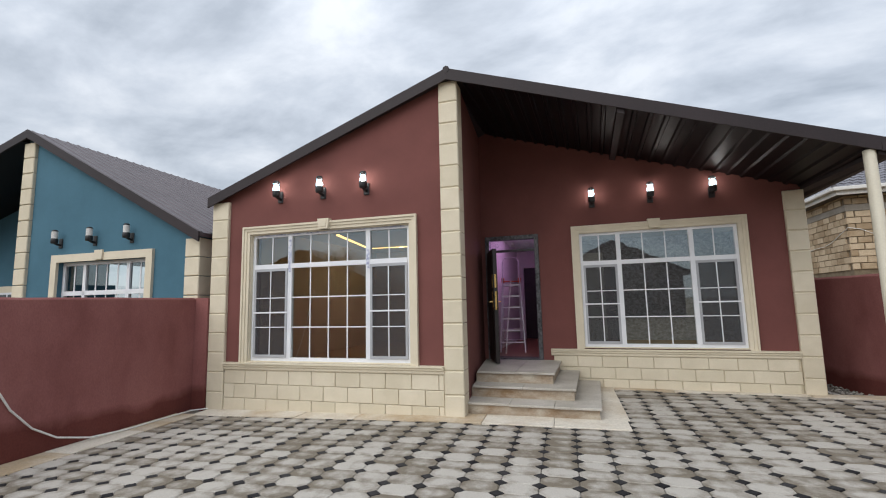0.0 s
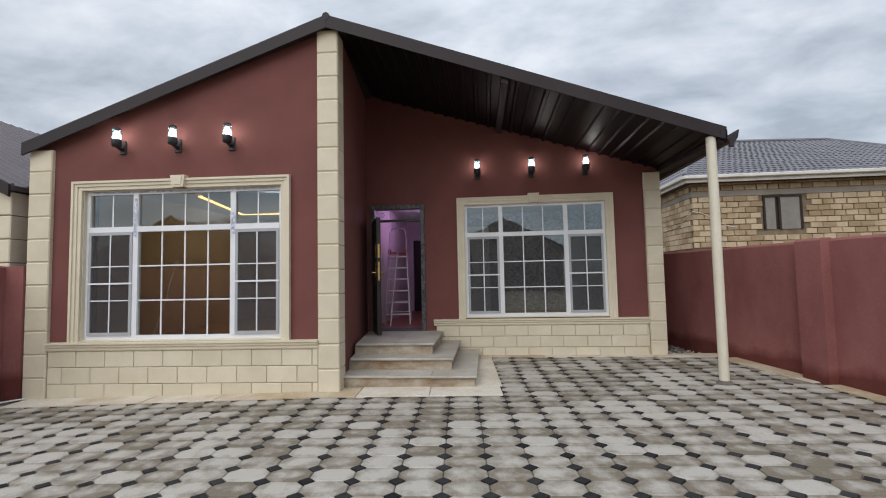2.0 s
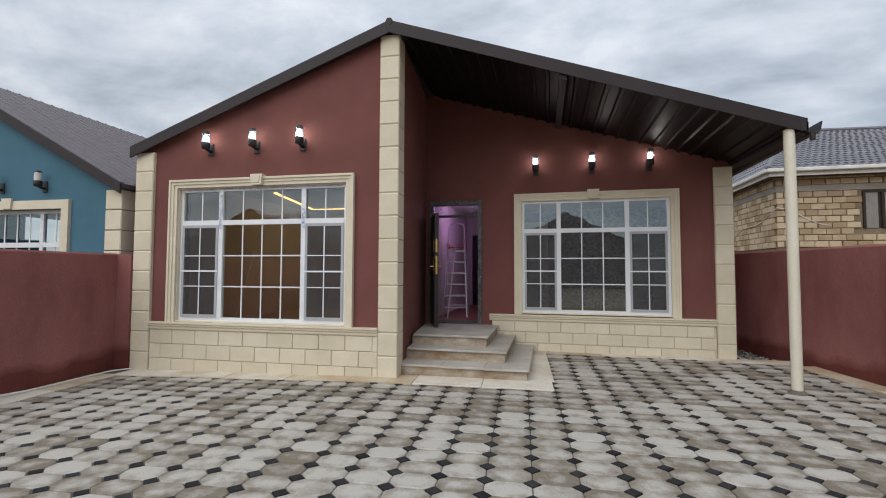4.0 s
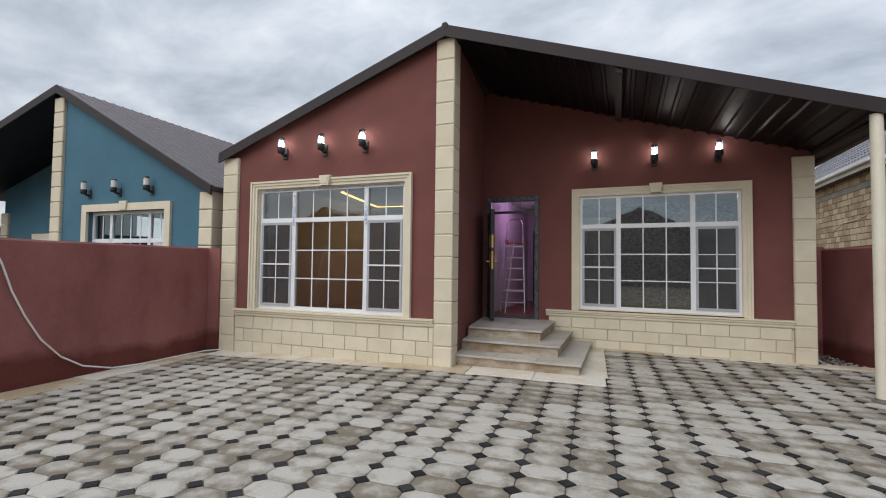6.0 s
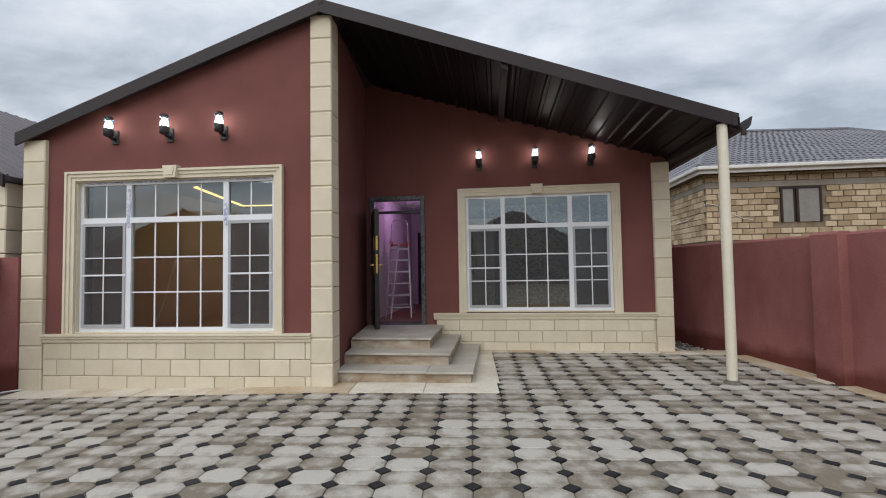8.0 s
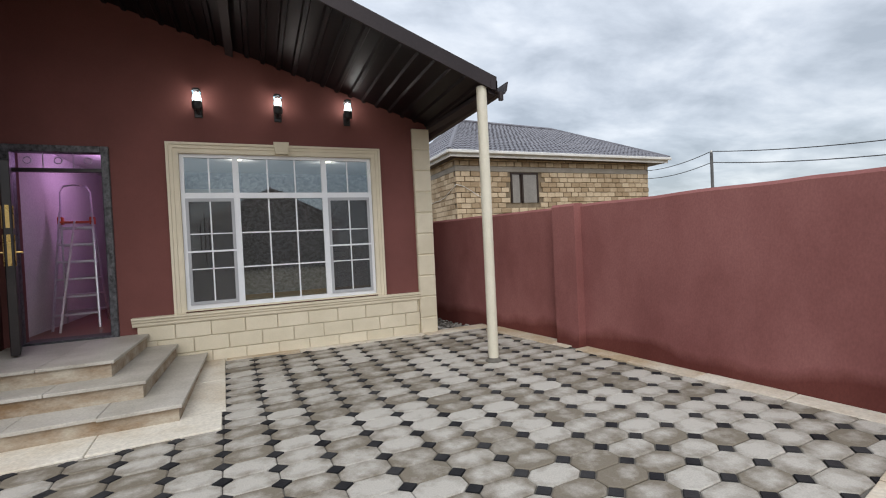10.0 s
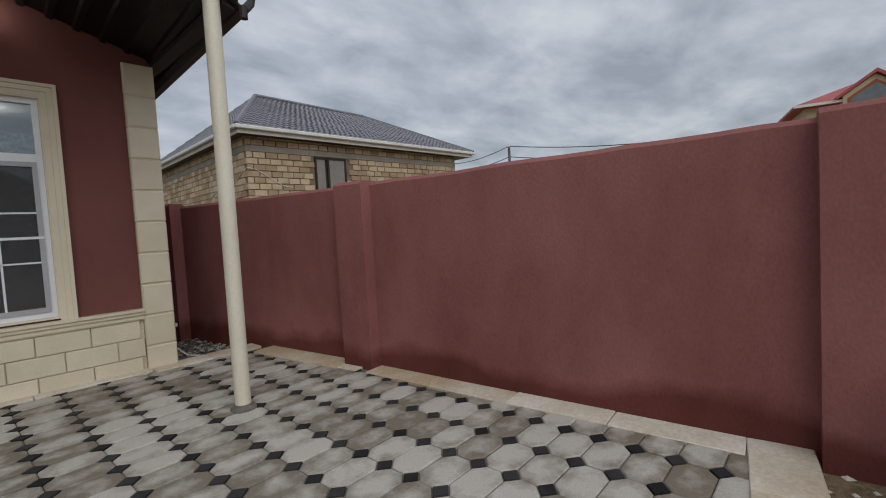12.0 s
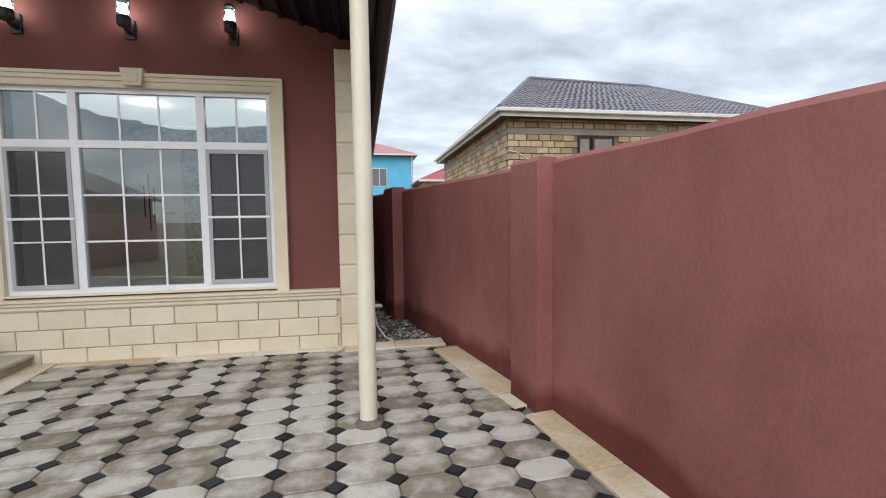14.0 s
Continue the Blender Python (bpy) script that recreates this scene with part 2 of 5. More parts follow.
TILE_PINK = surface("faded_red_roof", (0.36, 0.16, 0.16), (0.44, 0.22, 0.21), 2.0, 0.6, 30, 0.1)
GUTTER = surface("white_metal_gutter", (0.58, 0.57, 0.54), (0.70, 0.69, 0.66), 2, 0.45, 40, 0.05)
TAN = surface("tan_render", (0.52, 0.42, 0.27), (0.60, 0.50, 0.34), 1, 0.9, 40, 0.2)
SKYBLUE = surface("bright_blue_render", (0.10, 0.42, 0.66), (0.14, 0.48, 0.72), 1, 0.85, 40, 0.2)
BROWNFRAME = surface("dark_brown_frame", (0.025, 0.015, 0.012), (0.04, 0.026, 0.02), 3, 0.4, 60, 0.05)
REDFRAME = surface("red_brown_frame", (0.25, 0.06, 0.03), (0.32, 0.09, 0.05), 3, 0.5, 60, 0.05)
WOODPLANK = surface("weathered_pale_planks", (0.38, 0.33, 0.26), (0.58, 0.53, 0.45), 3, 0.85, 50, 0.3, stretch=(0.3, 1, 1))
SLABPALE = surface("pale_stone_slab", (0.55, 0.50, 0.42), (0.66, 0.62, 0.55), 2, 0.7, 50, 0.1)
GREYMETAL = surface("grey_steel_pole", (0.10, 0.10, 0.10), (0.17, 0.17, 0.17), 3, 0.6, 40, 0.1)
CABLE = surface("white_cable_sheath", (0.66, 0.65, 0.62), (0.74, 0.73, 0.70), 6, 0.5, 60, 0.05)
WIRE = surface("dark_wire", (0.03, 0.03, 0.03), (0.05, 0.05, 0.05), 6, 0.6, 60, 0.05)
IN_WALL = surface("white_interior_paint", (0.60, 0.58, 0.56), (0.66, 0.64, 0.62), 1.5, 0.85, 60, 0.1)
IN_TAN = surface("tan_interior_paint", (0.48, 0.38, 0.28), (0.55, 0.44, 0.33), 1.0, 0.8, 60, 0.1)
WALLPAPER = surface("grey_patterned_wallpaper", (0.20, 0.20, 0.22), (0.46, 0.46, 0.51), 19, 0.7, 60, 0.2, stretch=(1.0, 1, 1.2), speck=0.2)
LAMINATE = surface("oak_laminate_floor", (0.30, 0.19, 0.10), (0.42, 0.28, 0.16), 2.0, 0.4, 50, 0.1, stretch=(0.25, 3, 1))
REDWOOD = surface("reddish_wood_floor", (0.20, 0.08, 0.05), (0.28, 0.12, 0.08), 2.0, 0.35, 50, 0.1, stretch=(3, 0.25, 1))
WHITEDOOR = surface("white_interior_door", (0.62, 0.62, 0.62), (0.68, 0.68, 0.67), 2, 0.45, 60, 0.04)
ALU = surface("brushed_aluminium", (0.62, 0.62, 0.64), (0.72, 0.72, 0.74), 5, 0.35, 60, 0.05, metal=1.0)
ORANGE = surface("orange_red_plastic", (0.62, 0.10, 0.03), (0.70, 0.14, 0.05), 4, 0.45, 60, 0.05)
PINK = surface("magenta_plastic", (0.42, 0.05, 0.16), (0.52, 0.08, 0.22), 4, 0.4, 60, 0.05)
BLUEPL = surface("blue_plastic", (0.03, 0.08, 0.35), (0.05, 0.12, 0.45), 4, 0.4, 60, 0.05)
BARK = surface("grey_bark", (0.07, 0.055, 0.04), (0.13, 0.10, 0.08), 6, 0.95, 40, 0.8)
LEAF = surface("dark_green_leaf", (0.035, 0.055, 0.022), (0.075, 0.105, 0.045), 3, 0.7, 60, 0.1, per="island", spread=0.3)
BULB = glow("lit_white_bulb", (1.0, 0.97, 0.90), 9.0)
PURPLE = glow("lit_purple_spot", (0.62, 0.25, 1.0), 10.0)
COVE = glow("lit_amber_led_strip", (1.0, 0.62, 0.18), 2.4)
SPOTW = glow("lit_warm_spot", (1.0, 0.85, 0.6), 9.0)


# ---------------------------------------------------------------- mesh helpers
def finish(name, bm, mat, parent=None, label="", smooth=False):
    bmesh.ops.recalc_face_normals(bm, faces=bm.faces)
    me = bpy.data.meshes.new(name)
    bm.to_mesh(me)
    bm.free()
    me.materials.append(mat)
    if smooth:
        for p in me.polygons:
            p.use_smooth = True
    ob = new(name, me)
    if parent:
        ob.parent = parent
    if label:
        tagged(ob, label)
    return ob


def part(name, bm, mat, parent, label="", smooth=False):
    return finish(name, bm, mat, parent, label, smooth)


def base(name, m, label, category, kind="", group=""):
    ob = new(name)
    ob.empty_display_size = 0.1
    ob.matrix_world = m
    return tagged(ob, label, category, group, kind)


def box(x0, x1, y0, y1, z0, z1, bev=0.0, bm=None):
    bm = bm or bmesh.new()
    vs = [bm.verts.new((x, y, z)) for x in (x0, x1) for y in (y0, y1) for z in (z0, z1)]
    fs = [bm.faces.new([vs[i] for i in q]) for q in ((0, 1, 3, 2), (4, 6, 7, 5), (0, 4, 5, 1), (2, 3, 7, 6), (0, 2, 6, 4), (1, 5, 7, 3))]
    if bev:
        es = {e for f in fs for e in f.edges}
        bmesh.ops.bevel(bm, geom=list(es), offset=bev, segments=1, affect="EDGES")
    return bm


def prism(poly, y0, y1, bm=None):
    """A polygon in x and z, drawn out from y0 to y1."""
    bm = bm or bmesh.new()
    a = [bm.verts.new((x, y0, z)) for x, z in poly]
    b = [bm.verts.new((x, y1, z)) for x, z in poly]
    bm.faces.new(a)
    bm.faces.new(b[::-1])
    n = len(poly)
    for i in range(n):
        bm.faces.new((a[i], b[i], b[(i + 1) % n], a[(i + 1) % n]))
    return bm


def slab(poly, z0, z1, bm=None):
    """A polygon in x and y, from z0 up to z1 (numbers, or functions of x and y)."""
    bm = bm or bmesh.new()
    f0 = z0 if callable(z0) else (lambda x, y: z0)
    f1 = z1 if callable(z1) else (lambda x, y: z1)
    a = [bm.verts.new((x, y, f0(x, y))) for x, y in poly]
    b = [bm.verts.new((x, y, f1(x, y))) for x, y in poly]
    bm.faces.new(a[::-1])
    bm.faces.new(b)
    n = len(poly)
    for i in range(n):
        bm.faces.new((a[i], a[(i + 1) % n], b[(i + 1) % n], b[i]))
    return bm


def tube(points, r, bm=None, sides=8, r_end=None):
    """A round rod along a polyline."""
    bm = bm or bmesh.new()
    pts = [Vector(p) for p in points]
    rings = []
    for i, p in enumerate(pts):
        d = (pts[min(i + 1, len(pts) - 1)] - pts[max(i - 1, 0)]).normalized()
        u = d.orthogonal().normalized() if abs(d.z) > 0.99 else d.cross(Vector((0, 0, 1))).normalized()
        v = d.cross(u)
        rr = r if r_end is None else r + (r_end - r) * i / max(1, len(pts) - 1)
        rings.append([bm.verts.new(p + rr * (math.cos(k * math.tau / sides) * u + math.sin(k * math.tau / sides) * v)) for k in range(sides)])
    for a, b in zip(rings, rings[1:]):
        for k in range(sides):
            bm.faces.new((a[k], a[(k + 1) % sides], b[(k + 1) % sides], b[k]))
    bm.faces.new(rings[0][::-1])
    bm.faces.new(rings[-1])
    return bm


def lathe(profile, bm=None, sides=16, at=(0, 0, 0)):
    bm = bm or bmesh.new()
    rings = []
    for r, z in profile:
        rings.append([bm.verts.new((at[0] + r * math.cos(k * math.tau / sides), at[1] + r * math.sin(k * math.tau / sides), at[2] + z)) for k in range(sides)])
    for a, b in zip(rings, rings[1:]):
        for k in range(sides):
            bm.faces.new((a[k], a[(k + 1) % sides], b[(k + 1) % sides], b[k]))
    bm.faces.new(rings[0][::-1])
    bm.faces.new(rings[-1])
    return bm


_cache = {}


def block_mesh(sx, sy, sz, bev, mat):
    """A chamfered block, centred in x and z with its back at y = 0 and its face at y = -sy, shared by alike pieces."""
    key = (round(sx, 3), round(sy, 3), round(sz, 3), bev, mat.name)
    if key not in _cache:
        bm = bmesh.new()
        x, z = sx / 2, sz / 2
        ring = lambda d, y: [bm.verts.new((a * (x - d), y, b * (z - d))) for a, b in ((-1, -1), (1, -1), (1, 1), (-1, 1))]
        r0, r1, r2 = ring(0, 0), ring(0, -sy + bev), ring(bev, -sy)
        for a, b in ((r0, r1), (r1, r2)):
            for k in range(4):
                bm.faces.new((a[k], a[(k + 1) % 4], b[(k + 1) % 4], b[k]))
        bm.faces.new(r2)
        bm.faces.new(r0[::-1])
        bmesh.ops.recalc_face_normals(bm, faces=bm.faces)
        me = bpy.data.meshes.new("block")
        bm.to_mesh(me)
        bm.free()
        me.materials.append(mat)
        _cache[key] = me
    return _cache[key]


def piece(name, me, parent, m):
    ob = new(name, me)
    ob.parent = parent
    ob.matrix_basis = m
    return ob


def clear_back(ob):
    """A pane mirrors at its outer face alone; its edges and inner face are clear."""
    ob.data.materials.append(CLEAR)
    for p in ob.data.polygons:
        p.material_index = 0 if p.normal.y < -0.5 else 1
    ob.visible_shadow = False
    return ob


# ---------------------------------------------------------------- plan
FR = pose(0, 6.088, 0, 0, 0, 2.3)          # the front block's face: x along it, y inwards
REC = pose(0, 8.28, 0)                     # the recessed wall beside the porch
FLOOR_Z = 0.475


def gz(x, y=0.0):
    """The yard falls a little towards the west and rises a little under the porch."""
    return 0.021 * min(x, 0.0) + 0.045 * min(max((y - 6.4) / 1.7, 0.0), 1.0)


def soffit_z(x):
    return 4.60 - 0.311 * (x - 0.20) if x > 0.20 else 4.60 - 0.358 * (0.20 - x)


def eave_y(x):
    return 5.99 + (x - 0.20) * 0.100 if x > 0.20 else 5.83 + (x + 3.8) * 0.040


def fence_e(s, n=0.0):
    """East fence: s metres towards the south from the first pilaster, n metres out into the yard."""
    c, d = (0.1426, 0.9898) if s >= 0 else (0.2398, 0.9708)
    return 6.29 + c * s - d * n, 6.60 - d * s - c * n


def fence_w(y):
    return -4.07 + 0.058 * (5.9 - y)


def south_y(x):
    return 3.17 + 0.20 * (x - 4.5) if x > 4.5 else 3.17 + 0.42 * (x - 4.5)


# ---------------------------------------------------------------- ground
bm = bmesh.new()
R0 = 700
xs = [-R0, -60, -30] + [-16 + i for i in range(0, 41)] + [40, 70, R0]
ys = [-R0, -60, -30] + [-14 + i for i in range(0, 41)] + [45, 80, R0]
grid = [[bm.verts.new((x, y, -0.16 + 0.10 * min(max((x - 1) / 3, 0), 1) + (0.03 * noise.noise((x * 0.7, y * 0.7, 0)) if abs(x) < 30 and abs(y) < 30 else 0))) for y in ys] for x in xs]
for i in range(len(xs) - 1):
    for j in range(len(ys) - 1):
        bm.faces.new((grid[i][j], grid[i + 1][j], grid[i + 1][j + 1], grid[i][j + 1]))
tagged(finish("ground", bm, SOIL), "yellow-brown bare soil with scattered stone chips", "ground", kind="structure")

# paved yard: bedding, then the kerbs
pavement = tagged(finish("pavement", slab([(-4.2, 6.3), (-4.2, south_y(-4.2) - 0.28), (0.0, south_y(0) - 0.28), (0.0, 8.3)], -0.3, lambda x, y: gz(x) - 0.014), BED),
                  "grey and black octagon cement pavers laid in a yard", "pavement", kind="structure")
part("bedding", slab([(0.0, 6.4), (0.0, south_y(0) - 0.28), (4.5, south_y(4.5) - 0.28), (6.80, south_y(6.80) - 0.28), (6.32, 6.4)], -0.3, -0.014), BED, pavement)
part("bedding", slab([(0.0, 8.1), (0.0, 6.401), (6.32, 6.401), (5.93, 8.1)], -0.3, lambda x, y: gz(x, y) - 0.014), BED, pavement)

# ---------------------------------------------------------------- house walls
U0, U1 = -3.81, 0.32
win_l = (-3.095, -0.43, 0.66, 2.61)
bm = prism([(U0, -0.25), (win_l[0], -0.25), (win_l[0], soffit_z(win_l[0]) + 0.05), (U0, soffit_z(U0) + 0.05)], 0, 0.25)
prism([(win_l[1], -0.25), (U1 - 0.04, -0.25), (U1 - 0.04, soffit_z(U1)), (0.20, soffit_z(0.20) + 0.05), (win_l[1], soffit_z(win_l[1]) + 0.05)], 0, 0.25, bm)
prism([(win_l[0], -0.25), (win_l[1], -0.25), (win_l[1], win_l[2]), (win_l[0], win_l[2])], 0, 0.25, bm)
prism([(win_l[0], win_l[3]), (win_l[1], win_l[3]), (win_l[1], soffit_z(win_l[1]) + 0.05), (win_l[0], soffit_z(win_l[0]) + 0.05)], 0, 0.25, bm)
bmesh.ops.remove_doubles(bm, verts=bm.verts, dist=0.0005)
wall_front = finish("wall_front", bm, RED)
wall_front.matrix_world = FR
tagged(wall_front, "maroon stucco gable wall with cream stone plinth and quoins", "wall", kind="structure")

wall_side = tagged(finish("wall_porch_side", slab([(0.285, 6.345), (0.07, 8.30), (-0.15, 8.30), (0.0, 6.34)], -0.2, lambda x, y: soffit_z(x) + 0.03), RED),
                   "maroon stucco side wall of the porch", "wall", kind="structure")

win_r = (1.785, 4.165, 0.69, 2.615)
door_o = (0.19, 1.06, FLOOR_Z, 2.62)
bm = bmesh.new()
X1 = 5.02
top = lambda x: soffit_z(x) + 0.04
for a, b, z0, z1 in ((0.0, door_o[0], -0.25, None), (door_o[1], win_r[0], -0.25, None), (win_r[1], X1, -0.25, None), (door_o[0], door_o[1], -0.25, FLOOR_Z - 0.01),
                     (door_o[0], door_o[1], door_o[3], None), (win_r[0], win_r[1], -0.25, win_r[2]), (win_r[0], win_r[1], win_r[3], None)):
    prism([(a, z0), (b, z0), (b, top(b) if z1 is None else z1), (a, top(a) if z1 is None else z1)], 0, 0.25, bm)
bmesh.ops.remove_doubles(bm, verts=bm.verts, dist=0.0005)
wall_recess = finish("wall_recess", bm, RED)
wall_recess.matrix_world = REC
tagged(wall_recess, "maroon stucco recessed wall under the porch roof", "wall", kind="structure")

tagged(finish("wall_west", slab([(-3.85, 6.15), (-3.62, 6.15), (-3.62, 15.3), (-3.85, 15.3)], -0.25, 3.0), RED), "maroon stucco side wall of the house", "wall", kind="structure")
tagged(finish("wall_east", slab([(4.84, 8.53), (5.02, 8.53), (5.02, 15.3), (4.84, 15.3)], -0.25, 3.02), RED), "maroon stucco side wall of the house", "wall", kind="structure")
bm = prism([(-3.85, -0.25), (5.02, -0.25), (5.02, 3.05), (0.20, 4.58), (-3.85, 3.0)], 15.3, 15.5)
tagged(finish("wall_back", bm, RED), "maroon stucco rear wall of the house", "wall", kind="structure")

# roof
def roof_slab(xa, xb, y_front, y_back, lift0, lift1, zf):
    b = bmesh.new()
    v = {}
    for i, x in enumerate((xa, xb)):
        for j in (0, 1):
            y = y_front(x) if j == 0 else y_back
            for k, l in enumerate((lift0, lift1)):
                v[i, j, k] = b.verts.new((x, y, zf(x) + l))
    for q in (((0, 0, 0), (1, 0, 0), (1, 1, 0), (0, 1, 0)), ((0, 0, 1), (1, 0, 1), (1, 1, 1), (0, 1, 1)), ((0, 0, 0), (1, 0, 0), (1, 0, 1), (0, 0, 1)),
              ((0, 1, 0), (1, 1, 0), (1, 1, 1), (0, 1, 1)), ((0, 0, 0), (0, 1, 0), (0, 1, 1), (0, 0, 1)), ((1, 0, 0), (1, 1, 0), (1, 1, 1), (1, 0, 1))):
        b.faces.new([v[i] for i in q])
    return b


roof = tagged(finish("roof", roof_slab(-3.83, 0.199, eave_y, 15.7, 0.02, 0.08, soffit_z), ROOFM), "dark brown metal sheet gable roof with folded verge", "roof", kind="structure")
part("roof_slope", roof_slab(0.201, 5.18, eave_y, 15.7, 0.07, 0.135, soffit_z), ROOFM, roof)
bm = bmesh.new()
for xa, xb in ((-3.84, 0.199), (0.201, 5.20)):
    pts = [(xa, soffit_z(xa + 1e-6) if xa > 0.20 else soffit_z(xa)), (xb, soffit_z(xb))]
    vs = []
    for yo in (-0.028, -0.002):
        for (x, z) in pts:
            for l in ((-0.07, 0.092) if xb < 0.2 and x < 0 else (-0.012, 0.152)):
                vs.append(bm.verts.new((x, eave_y(x) + yo, z + l)))
    for q in ((0, 1, 3, 2), (4, 5, 7, 6), (0, 1, 5, 4), (2, 3, 7, 6), (0, 2, 6, 4), (1, 3, 7, 5)):
        bm.faces.new([vs[i] for i in q])
part("verge_board", bm, ROOFM, roof)
bm = tube([(0.20, eave_y(0.20) - 0.03, 4.735), (0.20, 15.7, 4.735)], 0.05, sides=8)
part("ridge_cap", bm, ROOFM, roof)
# gutter along the east eave
gut = base("gutter", pose(5.18, 6.50, 3.05), "dark brown metal gutter on the roof eave", "gutter", kind="structure")
part("channel", prism([(0, 0.10), (0.0, 0.0), (0.04, -0.04), (0.11, -0.04), (0.14, 0.0), (0.16, 0.10), (0.145, 0.10), (0.12, 0.0), (0.10, -0.025), (0.045, -0.025), (0.015, 0.0), (0.012, 0.10)], -0.05, 9.1), ROOFM, gut)
part("outlet", tube([(0.05, -0.06, -0.03), (0.05, -0.06, -0.12)], 0.03), ROOFM, gut)
part("end_bracket", box(-0.06, 0.02, -0.05, -0.03, 0.0, 0.10), ROOFM, gut)

# corrugated porch ceiling, one mesh
bm = bmesh.new()
prof = []
x = 0.28
while x < 5.16:
    prof += [(x, 0.02), (x + 0.085, 0.02), (x + 0.10, -0.008), (x + 0.14, -0.008), (x + 0.155, 0.02)]
    x += 0.185
prof = [p for p in prof if p[0] < 5.18]
rows = []
for px, dz in prof:
    z = soffit_z(px) + dz
    ys_ = [eave_y(px) + 0.01, (eave_y(px) + 8.3) / 2, 8.31]
    rows.append([bm.verts.new((px, yy, z)) for yy in ys_] + [bm.verts.new((px, ys_[-1], z + 0.03)), bm.verts.new((px, ys_[0], z + 0.03))])
for a, b in zip(rows, rows[1:]):
    for i, j in ((0, 1), (1, 2), (2, 3), (3, 4), (4, 0)):
        bm.faces.new((a[i], a[j], b[j], b[i]))
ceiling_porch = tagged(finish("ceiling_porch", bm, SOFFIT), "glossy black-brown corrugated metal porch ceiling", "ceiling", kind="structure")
bm = slab([(2.40, eave_y(2.4) + 0.01), (2.49, eave_y(2.49) + 0.01), (2.46, 8.3), (2.37, 8.3)], lambda x, y: soffit_z(x) - 0.07, lambda x, y: soffit_z(x) + 0.015)
tagged(finish("porch_beam", bm, ROOFM), "dark brown steel beam under the porch ceiling", "beam", kind="structure")
bm = slab([(5.10, eave_y(5.1) + 0.01), (5.19, eave_y(5.19) + 0.01), (5.10, 8.6), (5.01, 8.6)], lambda x, y: soffit_z(x) - 0.05, lambda x, y: soffit_z(x) + 0.01)
tagged(finish("porch_edge_beam", bm, ROOFM), "dark brown steel edge beam of the porch", "beam", kind="structure")
post = base("porch_post", pose(5.035, 6.53, 0), "ivory painted round steel porch post on pavers", "post")
part("shaft", lathe([(0.058, -0.02), (0.058, 3.09)], sides=24), POST, post, smooth=False)
part("mortar_foot", lathe([(0.10, -0.02), (0.095, 0.012), (0.07, 0.03), (0.063, 0.045)], sides=12), BED, post, "rough grey mortar foot")


# ---------------------------------------------------------------- quoins, plinth, mouldings
def quoins(m, u0, u1, z0, z1, parent, proud=0.055, return_depth=0.0, h=0.306):
    n = max(1, round((z1 - z0) / h))
    hh = (z1 - z0) / n
    for k in range(n):
        me = block_mesh(u1 - u0, proud + return_depth, hh - 0.010, 0.012, CREAM)
        piece("quoin_block", me, parent, pose((u0 + u1) / 2, return_depth, z0 + hh * (k + 0.5)))
    part("joint_core", box(u0 + 0.008, u1 - 0.008, -proud + 0.012, return_depth - 0.004, z0, z1 - 0.005), CREAM_JOINT, parent)


def plinth(u0, u1, z0, z1, parent, courses=3, length=0.385, proud=0.035):
    hh = (z1 - z0) / courses
    part("joint_bed", box(u0, u1, -0.012, 0.002, z0, z1), CREAM_JOINT, parent)
    for r in range(courses):
        x = u0 - (0.0 if r % 2 == 0 else length / 2)
        while x < u1 - 0.01:
            a, b = max(x, u0), min(x + length, u1)
            if b - a > 0.04:
                piece("plinth_block", block_mesh(b - a - 0.006, proud, hh - 0.006, 0.007, CREAM), parent, pose((a + b) / 2, 0, z0 + hh * (r + 0.5)))
            x += length


def moulding(u0, u1, zt, parent, name="sill_moulding"):
    prof = [(-0.002, zt - 0.11), (-0.045, zt - 0.11), (-0.055, zt - 0.095), (-0.055, zt - 0.07), (-0.075, zt - 0.055), (-0.075, zt - 0.035), (-0.095, zt - 0.022), (-0.095, zt), (-0.002, zt)]
    b = bmesh.new()
    a = [b.verts.new((u0, y, z)) for y, z in prof]
    c = [b.verts.new((u1, y, z)) for y, z in prof]
    b.faces.new(a)
    b.faces.new(c[::-1])
    for i in range(len(prof)):
        j = (i + 1) % len(prof)
        b.faces.new((a[i], a[j], c[j], c[i]))
    return part(name, b, CREAM_TRIM, parent)


def surround(o, w, parent, key_u):
    """A stepped moulding round a window's head and sides, with a keystone."""
    u0, u1, z0, z1 = o
    steps = [(0.0, 0.40, 0.030), (0.40, 0.75, 0.045), (0.75, 1.0, 0.062)]
    for a, c, p in steps:
        b = bmesh.new()
        for (p0, p1, q1, q0) in (((u0 - w * a, z0), (u0 - w * a, z1 + w * a), (u0 - w * c, z1 + w * c), (u0 - w * c, z0)),
                                 ((u1 + w * a, z0), (u1 + w * a, z1 + w * a), (u1 + w * c, z1 + w * c), (u1 + w * c, z0)),
                                 ((u0 - w * a, z1 + w * a), (u1 + w * a, z1 + w * a), (u1 + w * c, z1 + w * c), (u0 - w * c, z1 + w * c))):
            prism([p0, p1, q1, q0], -p, 0.001, b)
        part("window_surround", b, CREAM_TRIM, parent)
    b = prism([(key_u - 0.075, z1 + 0.0), (key_u + 0.075, z1 + 0.0), (key_u + 0.095, z1 + w + 0.035), (key_u - 0.095, z1 + w + 0.035)], -0.09, 0.0)
    part("keystone", b, CREAM_TRIM, parent)
    part("keystone_panel", prism([(key_u - 0.045, z1 + 0.03), (key_u + 0.045, z1 + 0.03), (key_u + 0.06, z1 + w + 0.01), (key_u - 0.06, z1 + w + 0.01)], -0.098, -0.089), CREAM_TRIM, parent)


